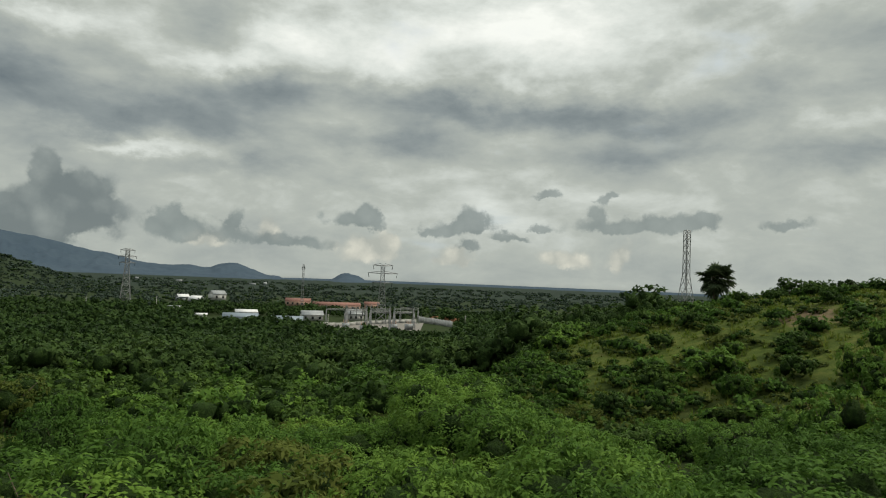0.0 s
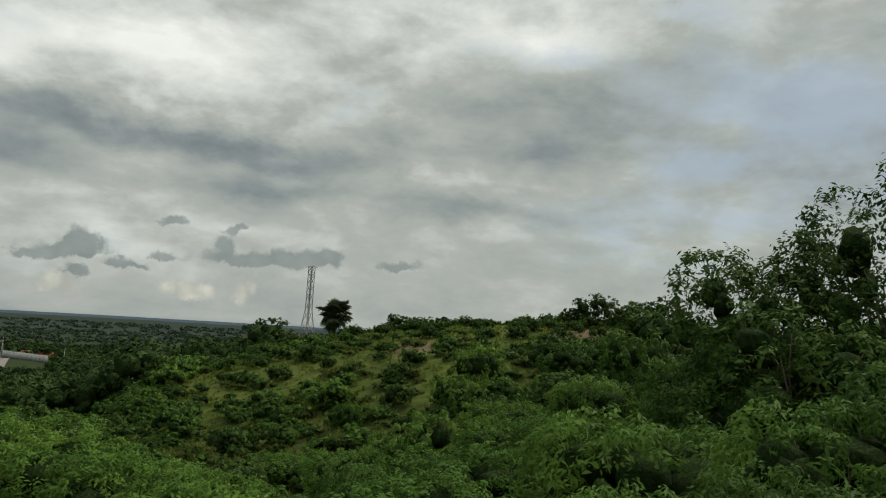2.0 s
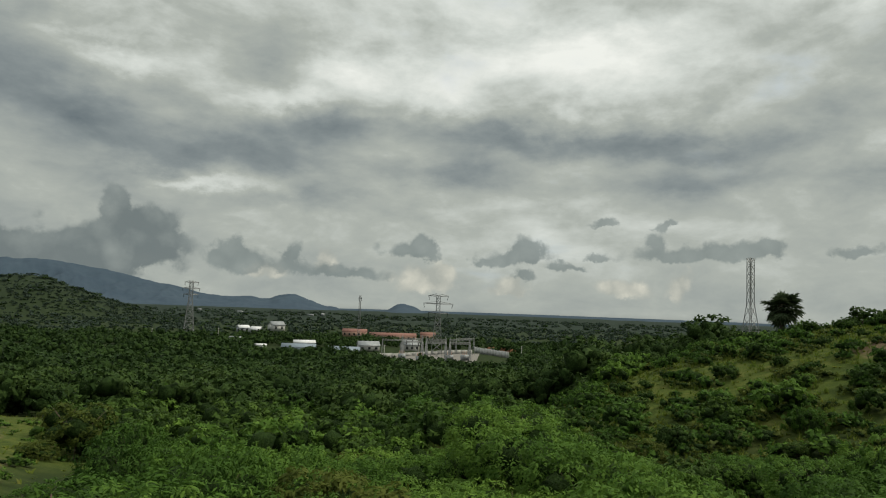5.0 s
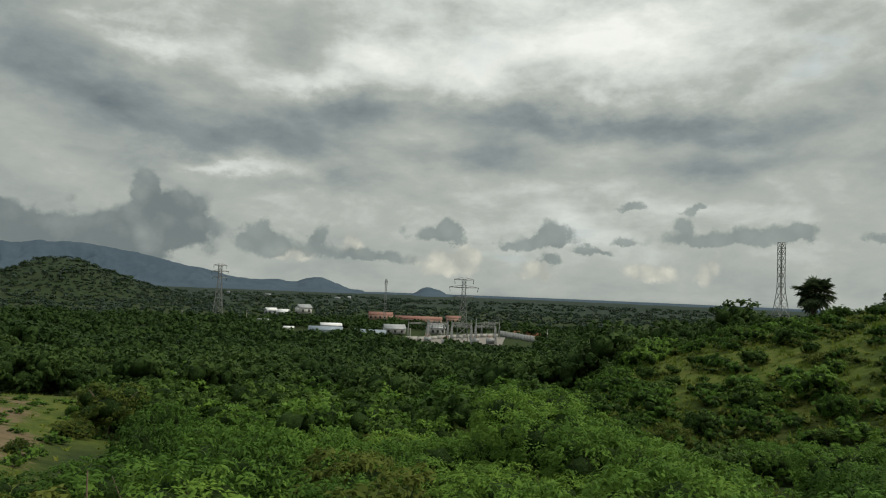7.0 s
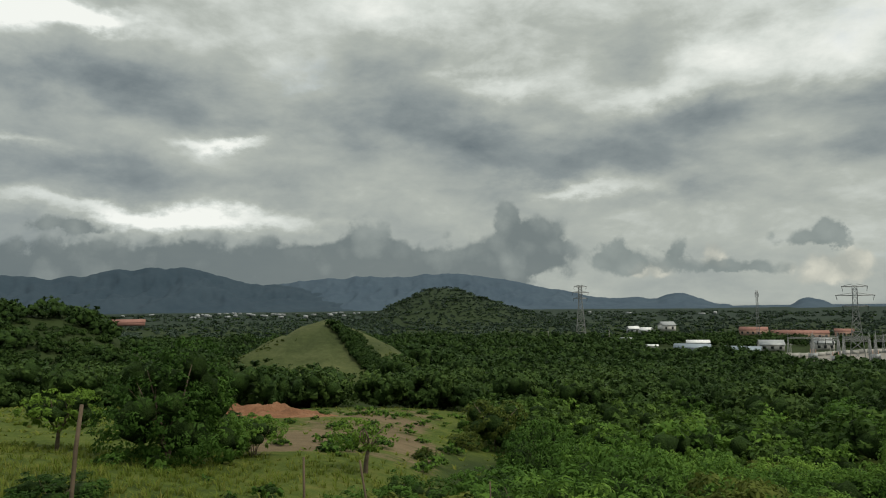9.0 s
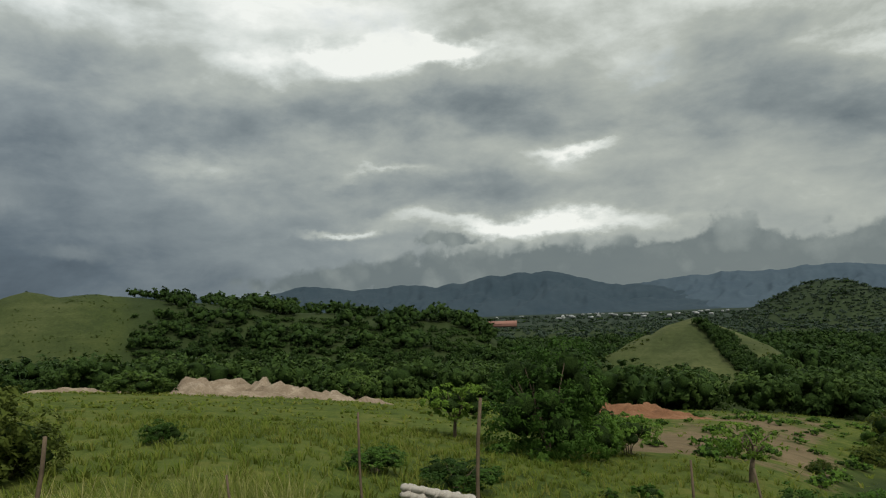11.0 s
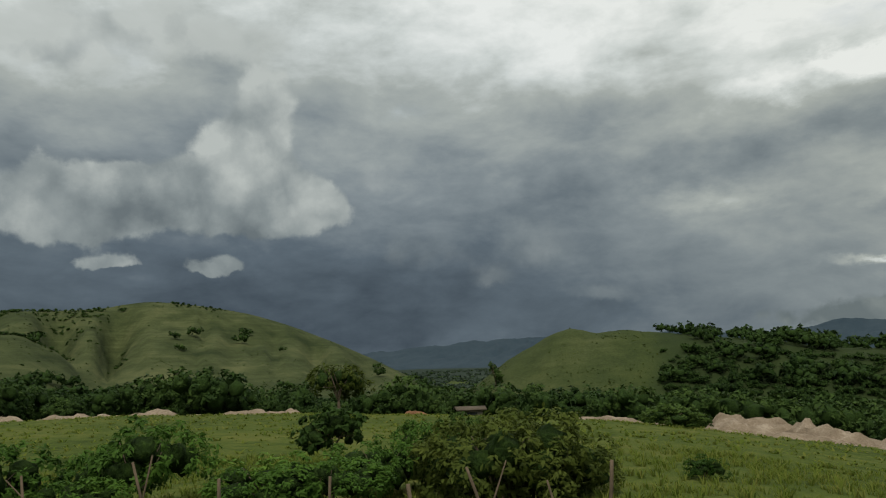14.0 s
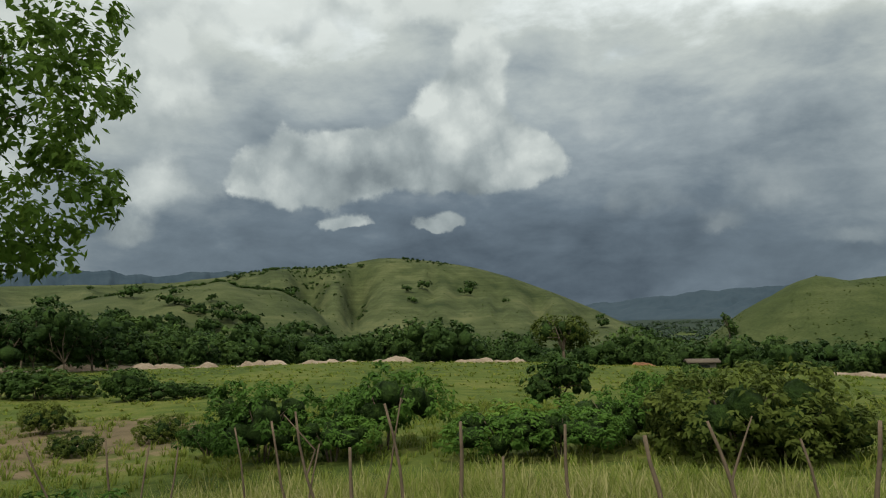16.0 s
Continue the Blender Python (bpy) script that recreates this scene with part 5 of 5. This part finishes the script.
for i, u in enumerate(np.linspace(0, 1, 14)):
    for j, v in enumerate(np.linspace(0, 1, 10)):
        c = (polar(7.0, 366) * (1 - u) + polar(1.7, 402) * u) * (1 - v) + (polar(9.4, 434) * (1 - u) + polar(1.4, 500) * u) * v
        yard_v.append((c[0], c[1], float(height(c[:1], c[1:])[0]) + 0.35))
        if i and j:
            k = i * 10 + j
            yard_f.append([k - 11, k - 1, k, k - 10])
tagged(new("substation_yard", mesh_np("substation_yard", np.array(yard_v), np.array(yard_f), [GRAVEL])), "grey gravel yard of the electric substation", "yard", kind="structure")


def gantry():
    root = tagged(new("gantry"), "grey steel substation gantry with busbars", "gantry", "substation gantries")
    for s in (-6, 6):
        part("column", join(bar((s - 0.7, 0, 0), (s, 0, 11), 0.16), bar((s + 0.7, 0, 0), (s, 0, 11), 0.16), bar((s, 0, 11), (s, 0, 13.5), 0.08), *[bar((s - 0.6 + k * 0.05, 0, k), (s + 0.6 - k * 0.05, 0, k + 1), 0.06) for k in range(1, 10)]), STEEL, root)
    part("beam", join(bar((-6, 0, 10.3), (6, 0, 10.3), 0.14), bar((-6, 0, 11), (6, 0, 11), 0.14), *[bar((-6 + k, 0, 10.3), (-5 + k, 0, 11), 0.07) for k in range(12)]), STEEL, root)
    for s in (-3.5, 0, 3.5):
        part("insulator", bar((s, 0, 10.2), (s, 0, 8.4), 0.16, 6), GLASS_DARK, root)
    return root


first = gantry()
spots = [(a_, r_) for r_ in (405, 430, 455) for a_ in (3.0, 4.9, 6.8)] + [(8.4, 440), (2.6, 480)]
for k, (a_, r_) in enumerate(spots):
    x, y, z = place(a_, r_)
    mm = Matrix.LocRotScale(Vector((x, y, z)), Euler((0, 0, radians(12 + 6 * (k % 2)))), None)
    if k == 0:
        first.matrix_basis = mm
    else:
        copy_thing(first, mm)


def transformer():
    root = tagged(new("transformer"), "grey power transformer with cooling fins and bushings", "transformer", "transformers")
    part("tank", slab(0, 0, 1.9, 4.2, 2.6, 3.4), GREY_ROOF, root)
    for k in range(6):
        part("fin", slab(-1.8 + k * 0.72, -1.6, 1.7, 0.2, 0.7, 2.4), STEEL, root)
    for k in (-1.2, 0, 1.2):
        part("bushing", tube([(k, 0, 3.5), (k, 0, 5.6)], [0.2, 0.12], 8), BRICK_RED, root)
    return root


first = transformer()
for k, (a_, r_) in enumerate([(6.2, 392), (7.6, 402), (3.8, 418), (2.6, 425)]):
    x, y, z = place(a_, r_, 0.2)
    mm = Matrix.LocRotScale(Vector((x, y, z)), Euler((0, 0, 0.15 * k)), None)
    if k == 0:
        first.matrix_basis = mm
    else:
        copy_thing(first, mm)

for a_, r_, h_ in [(-1.9, 430, 9.5), (-11.8, 520, 10), (6.5, 380, 8.5), (9.0, 420, 8), (26.5, 560, 9), (21.8, 560, 9)]:
    pole = tagged(new("utility_pole"), "pale concrete utility pole", "pole", "utility poles")
    part("shaft", tube([(0, 0, -0.5), (0, 0, h_)], [0.22, 0.13], 8), CONCRETE, pole)
    part("crossarm", slab(0, 0, h_ - 0.6, 1.8, 0.14, 0.16), STEEL, pole)
    pole.matrix_basis = Matrix.Translation(place(a_, r_))

# far town: pale house fronts and roofs too small to tell apart
rng = np.random.default_rng(31)
pairs = []
for k in range(60):
    a_ = rng.normal(50, 6) if k < 48 else rng.uniform(12, 40)
    r_ = rng.uniform(1500, 2300)
    c = polar(a_, r_)
    w_ = rng.uniform(5, 13)
    hh = rng.uniform(3, 5)
    z0 = float(height(c[:1], c[1:])[0])
    v, f = slab(0, 0, hh / 2, w_, w_ * 0.6, hh)
    pairs.append((v + [c[0], c[1], z0 + rng.uniform(0, 5)], f))
    rv = np.array([[-w_ * .55, -w_ * .35, hh], [w_ * .55, -w_ * .35, hh], [w_ * .55, w_ * .35, hh], [-w_ * .55, w_ * .35, hh], [-w_ * .5, 0, hh + 2], [w_ * .5, 0, hh + 2]])
    pairs.append((rv + [c[0], c[1], z0 + 2], np.array([[0, 1, 5], [0, 5, 4], [2, 3, 4], [2, 4, 5], [0, 4, 3], [1, 2, 5]])))
tagged(new("distant_town", mesh_np("distant_town", *join(*pairs), [GREY_ROOF])), "scattered pale houses of a far town on the plain", "town", kind="stuff")
house("warehouse", "far long warehouse with red roof on the plain", 58.6, 1000, 0, 40, 16, 4, 4, RED_ROOF, RED_ROOF, 0, 0.3, 5)


# ---- earthworks ----
def earth_material(name, a, b_, c):
    m, t, b = material(name)
    p = node(t, "ShaderNodeNewGeometry").outputs["Position"]
    f = m_(t, "ADD", m_(t, "MULTIPLY", noise_(t, p, 0.5, 7.0, 0.65), 0.6), m_(t, "MULTIPLY", noise_(t, p, 5.0, 5.0, 0.7), 0.4))
    t.links.new(ramp_(t, f, [(0.35, a), (0.52, b_), (0.68, c)]), b.inputs["Base Color"])
    bn = node(t, "ShaderNodeBump")
    bn.inputs["Strength"].default_value, bn.inputs["Distance"].default_value = 1.0, 0.3
    t.links.new(f, bn.inputs["Height"])
    t.links.new(bn.outputs[0], b.inputs["Normal"])
    b.inputs["Roughness"].default_value = 0.97
    return m


SPOIL = earth_material("pale_spoil", (0.12, 0.092, 0.065), (0.225, 0.182, 0.138), (0.36, 0.31, 0.25))
RED_EARTH = earth_material("red_earth", (0.105, 0.054, 0.031), (0.185, 0.096, 0.055), (0.25, 0.152, 0.098))


def heap_mesh(length, width, tall, seed, step=0.4):
    nx, ny = int(length / step) + 2, int(width / step) + 2
    xs, ys = np.linspace(-length / 2, length / 2, nx), np.linspace(-width / 2, width / 2, ny)
    X, Y = np.meshgrid(xs, ys, indexing="ij")
    dome = np.clip(1 - (np.abs(X) / (length / 2)) ** 2.5, 0, 1) * np.clip(1 - (np.abs(Y + fractal(X / 3, X * 0, seed) * width * 0.12) / (width / 2)) ** 1.6, 0, 1)
    dome = dome * np.clip(1 - (np.abs(Y) / (width / 2)) ** 4, 0, 1)
    Z = dome * tall * (0.85 + 0.45 * fractal(X / 1.8, Y / 1.8, seed + 1, 4) + 0.25 * np.abs(fractal(X / 0.9, Y / 0.9, seed + 5, 2))) - 0.3
    return X, Y, Z, nx, ny


def earth_heap(name, label, azimuth, dist, length, width, tall, mat, seed, turn=0.0):
    X, Y, Z, nx, ny = heap_mesh(length, width, tall, seed)
    ang = radians(azimuth + turn)
    c = polar(azimuth, dist)
    wx, wy = c[0] + X * math.cos(ang) - Y * math.sin(ang), c[1] + X * math.sin(ang) + Y * math.cos(ang)
    wz = Z + height(wx, wy)
    base = np.array([c[0], c[1], float(height(c[:1], c[1:])[0])])
    v = np.stack([wx, wy, wz], -1).reshape(-1, 3) - base
    i, j = np.meshgrid(np.arange(nx - 1), np.arange(ny - 1), indexing="ij")
    f = np.stack([i * ny + j, (i + 1) * ny + j, (i + 1) * ny + j + 1, i * ny + j + 1], -1).reshape(-1, 4)
    ob = tagged(new(name, mesh_np(name, v, f, [mat], True)), label, "earth heap", "earth heaps")
    ob.matrix_basis = Matrix.Translation(base)
    return ob


LONG = "long ridge of pale brown spoil at the field's edge"
earth_heap("spoil_mound", LONG, 79.8, 80, 13, 8, 2.3, SPOIL, 1, -6)
earth_heap("spoil_mound", LONG, 74.2, 75, 13, 6, 1.5, SPOIL, 2, -14)
earth_heap("spoil_mound", LONG, 69.5, 68, 7, 3, 0.7, SPOIL, 3, -14)
earth_heap("spoil_mound", LONG, 78.5, 71, 15, 4.5, 0.8, SPOIL, 4, -10)
earth_heap("spoil_mound", LONG, 90.5, 88, 15, 5, 1.1, SPOIL, 5, -4)
earth_heap("spoil_mound", "small heap of orange earth beside the track", 105.8, 97, 4, 2, 0.8, RED_EARTH, 6)
rng = np.random.default_rng(41)
for k in range(26):
    a_ = 115 + k * 1.6 + rng.uniform(-0.5, 0.5)
    earth_heap("spoil_mound", "small pale heap of spoil along the field's edge", a_, 97 + rng.uniform(-2, 3) + (a_ - 115) * 0.1, rng.uniform(3.2, 7.0), 2.4, rng.uniform(0.5, 1.1), SPOIL, 50 + k)
earth_heap("earth_bank", "dug bank of raw red earth in the clearing", 49.8, 84, 13, 7, 1.5, RED_EARTH, 90, -8)
earth_heap("earth_bank", "dug bank of raw red earth in the clearing", 46.6, 77, 11, 7, 0.9, RED_EARTH, 91, 10)
earth_heap("earth_bank", "raw red earth thrown up near the yard", 7.0, 300, 26, 6, 1.2, RED_EARTH, 92)
earth_heap("earth_bank", "bare red-brown track bank by the white wall", -0.2, 540, 34, 8, 3.0, RED_EARTH, 93, 20)

# ---- fence of rough poles along the roadside ----
POLE = plain_material("weathered_wood", (0.055, 0.044, 0.032), (0.145, 0.112, 0.080), 5.0, 0.9, 0.0, 0.4)


def fence_pole(azimuth, el_top, dist=10.5, lean=0.0, bend=0.05, r0=0.045, fork=False, seed=0):
    rng = np.random.default_rng(seed)
    x, y, z = place(azimuth, dist)
    h = EYE_Z + dist * math.tan(radians(el_top)) - z
    root = tagged(new("fence_pole"), "rough weathered wooden fence pole in tall grass", "fence pole", "fence poles")
    sx = -math.sin(radians(lean)) * h
    n = 6
    pts = [(-sx * (1 - u) + math.sin(u * 5 + seed) * bend, rng.normal(0, 0.012), -0.3 + (h + 0.3) * u) for u in np.linspace(0, 1, n)]
    part("pole", tube(pts, np.linspace(r0 * 0.8, r0 * 0.5, n) * rng.uniform(0.9, 1.1, n), 7), POLE, root)
    if fork:
        p = np.array(pts[3])
        part("branch", tube([p, p + [0.12, 0.03, 0.35], p + [0.3 * (1 if seed % 2 else -1), 0.02, 0.85]], [r0 * 0.5, r0 * 0.4, r0 * 0.2], 5), POLE, root)
    root.matrix_basis = Matrix.LocRotScale(Vector((x, y, z)), Euler((0, 0, radians(azimuth))), None)
    return root


THIN = 0.022
fence_pole(60.6, -6.7, 11, -4, 0.03, 0.05, seed=1)
fence_pole(70.1, -7.4, 11, 3, 0.02, 0.032, seed=2)
fence_pole(91.6, -7.4, 10.5, -2, 0.05, 0.05, seed=3)
fence_pole(96.2, -8.8, 10.5, 14, 0.04, 0.03, seed=4)
fence_pole(101.9, -7.8, 10.5, 14, 0.06, 0.042, True, seed=5)
fence_pole(106.0, -8.9, 10.5, 2, 0.09, 0.055, seed=6)
fence_pole(112.3, -8.1, 10.5, 3, 0.03, 0.042, seed=8)
fence_pole(117.3, -10.4, 10.5, 10, 0.06, 0.038, seed=9)
fence_pole(120.2, -7.8, 10.5, 0, 0.02, 0.045, seed=10)
fence_pole(125.8, -6.3, 10.5, 10, 0.05, 0.035, seed=11)
fence_pole(124.4, -5.9, 10.5, -16, 0.04, THIN, seed=12)
fence_pole(128.5, -9.4, 10.5, 1, 0.01, 0.042, seed=13)
fence_pole(132.6, -6.6, 10.5, 16, 0.06, 0.032, True, seed=14)
fence_pole(134.6, -7.2, 10.5, 18, 0.06, 0.028, seed=15)
fence_pole(137.1, -7.5, 10.5, 12, 0.04, THIN, seed=16)
fence_pole(140.8, -8.6, 10.5, -12, 0.03, THIN, seed=17)
fence_pole(142.6, -8.4, 10.5, -14, 0.03, THIN, seed=18)
fence_pole(145.4, -7.7, 10.5, 4, 0.02, THIN, seed=19)
fence_pole(150.5, -7.3, 10.5, 30, 0.02, THIN, seed=20)
fence_pole(131.0, -9.0, 10.5, -6, 0.05, THIN, seed=21)
fence_pole(45.6, -11.2, 11, 2, 0.03, 0.035, seed=22)
fence_pole(41.3, -11.6, 11, 8, 0.03, 0.032, seed=23)
fence_pole(31.3, -13.2, 11, 0, 0.02, THIN, seed=24)
fence_pole(79.5, -11.2, 10.5, 5, 0.03, 0.03, seed=25)

# low dry-stone wall by the fence
STONE = plain_material("field_stone", (0.20, 0.19, 0.175), (0.42, 0.40, 0.37), 4.0, 0.95, 0.0, 0.6)
wall_root = tagged(new("stone_wall"), "low dry wall of grey field stones", "wall")
rng = np.random.default_rng(61)
stone_meshes = []
for k in range(5):
    v, f = ICO2
    stone_meshes.append(mesh_np("stone", v * [0.17, 0.12, 0.10] * (1 + 0.14 * np.sin(v[:, [1, 2, 0]] * (3 + k) + k)), f, [STONE]))
for k in range(54):
    a_ = 61.5 + (k % 18) * 0.3 + rng.uniform(-0.08, 0.08)
    x, y, z = place(a_, 17.8 + rng.uniform(-0.1, 0.1))
    ob = part("stone", stone_meshes[k % 5], STONE, wall_root)
    ob.matrix_basis = Matrix.LocRotScale(Vector((x, y, z + 0.06 + 0.15 * (k // 18))), Euler((rng.uniform(-.3, .3), rng.uniform(-.3, .3), rng.uniform(0, 6))), None)


# ---- grass ----
def grass_material(name, lo, hi, dry):
    m, t, b = material(name)
    geo = node(t, "ShaderNodeNewGeometry")
    f = m_(t, "ADD", m_(t, "MULTIPLY", geo.outputs["Random Per Island"], 0.5), m_(t, "MULTIPLY", noise_(t, geo.outputs["Position"], 0.22, 5.0, 0.65), 0.75), clamp=True)
    t.links.new(ramp_(t, f, [(0.25, lo), (0.6, hi), (0.95, dry)]), b.inputs["Base Color"])
    tr = node(t, "ShaderNodeBsdfTranslucent")
    t.links.new(ramp_(t, f, [(0.25, lo), (0.6, hi), (0.95, dry)]), tr.inputs[0])
    mx = node(t, "ShaderNodeMixShader")
    mx.inputs[0].default_value = 0.45
    t.links.new(b.outputs[0], mx.inputs[1])
    t.links.new(tr.outputs[0], mx.inputs[2])
    t.links.new(mx.outputs[0], t.nodes["Material Output"].inputs[0])
    return m


GRASS = grass_material("field_grass", (0.072, 0.112, 0.018), (0.120, 0.160, 0.027), (0.175, 0.180, 0.048))
TALL = grass_material("tall_seeding_grass", (0.100, 0.145, 0.026), (0.180, 0.215, 0.048), (0.400, 0.360, 0.190))
SLOPE_GRASS = grass_material("slope_grass", (0.055, 0.092, 0.015), (0.098, 0.145, 0.023), (0.150, 0.165, 0.040))


def tuft(seed, blades, tall, w, out):
    rng = np.random.default_rng(seed)
    vs, fs = [], []
    for k in range(blades):
        a = rng.uniform(0, 6.28)
        d = np.array([math.cos(a), math.sin(a), 0])
        s = np.array([-d[1], d[0], 0]) * w
        b0 = d * rng.uniform(0, 0.12)
        h = tall * rng.uniform(0.6, 1.2)
        mid = b0 + d * out * 0.35 + [0, 0, h * 0.65]
        tip = b0 + d * out * rng.uniform(0.7, 1.5) + [0, 0, h]
        n = len(vs)
        vs += [b0 - s, b0 + s, mid + s * 0.7, mid - s * 0.7, tip]
        fs += [[n, n + 1, n + 2], [n, n + 2, n + 3], [n + 3, n + 2, n + 4]]
    return np.array(vs), np.array(fs)


def open_field(x, y, a, r):
    bare = zones(x, y)[0]
    near_field = box01(a, 52, 168, 8)
    slope = box01(a, -64, 52, 6) * 0.55
    return np.clip((near_field + slope) * (1 - 0.75 * bare), 0, 1) * (0.55 + 0.45 * (fractal(x / 5, y / 5, 131) > -0.2))


low_tufts = [tuft(500 + k, 9, 0.22, 0.016, 0.16) for k in range(6)]
far_tufts = [tuft(510 + k, 5, 0.17, 0.055, 0.26) for k in range(5)]
tall_tufts = [tuft(520 + k, 16, 0.62, 0.0075, 0.26) for k in range(6)]
scatter("grass", "short green pasture grass", "grass", low_tufts, spread(21, 8500, 36, 160, 11, 40, open_field, 0.7, 1.5, 6, 0.02), GRASS)
scatter("grass", "green pasture grass farther off", "grass", far_tufts, spread(22, 18000, -64, 160, 36, 118, open_field, 0.7, 1.6, 5, 0.03), GRASS)
scatter("tall_grass", "tall pale seeding grass along the fence", "grass", tall_tufts, spread(23, 3600, 74, 162, 7.5, 13.5, lambda x, y, a, r: 0.25 + 0.75 * (fractal(x / 2, y / 2, 141) > -0.25), 0.65, 1.35, 6, 0.02), TALL)
slope_tufts = [tuft(530 + k, 7, 0.42, 0.05, 0.26) for k in range(5)]
scatter("grass", "knee-high green grass over the ridge slope", "grass", slope_tufts, spread(25, 9000, -62, 2, 30, 116, lambda x, y, a, r: 0.35 + 0.65 * (fractal(x / 6, y / 6, 151) > -0.3), 0.6, 1.3, 5, 0.04), SLOPE_GRASS)
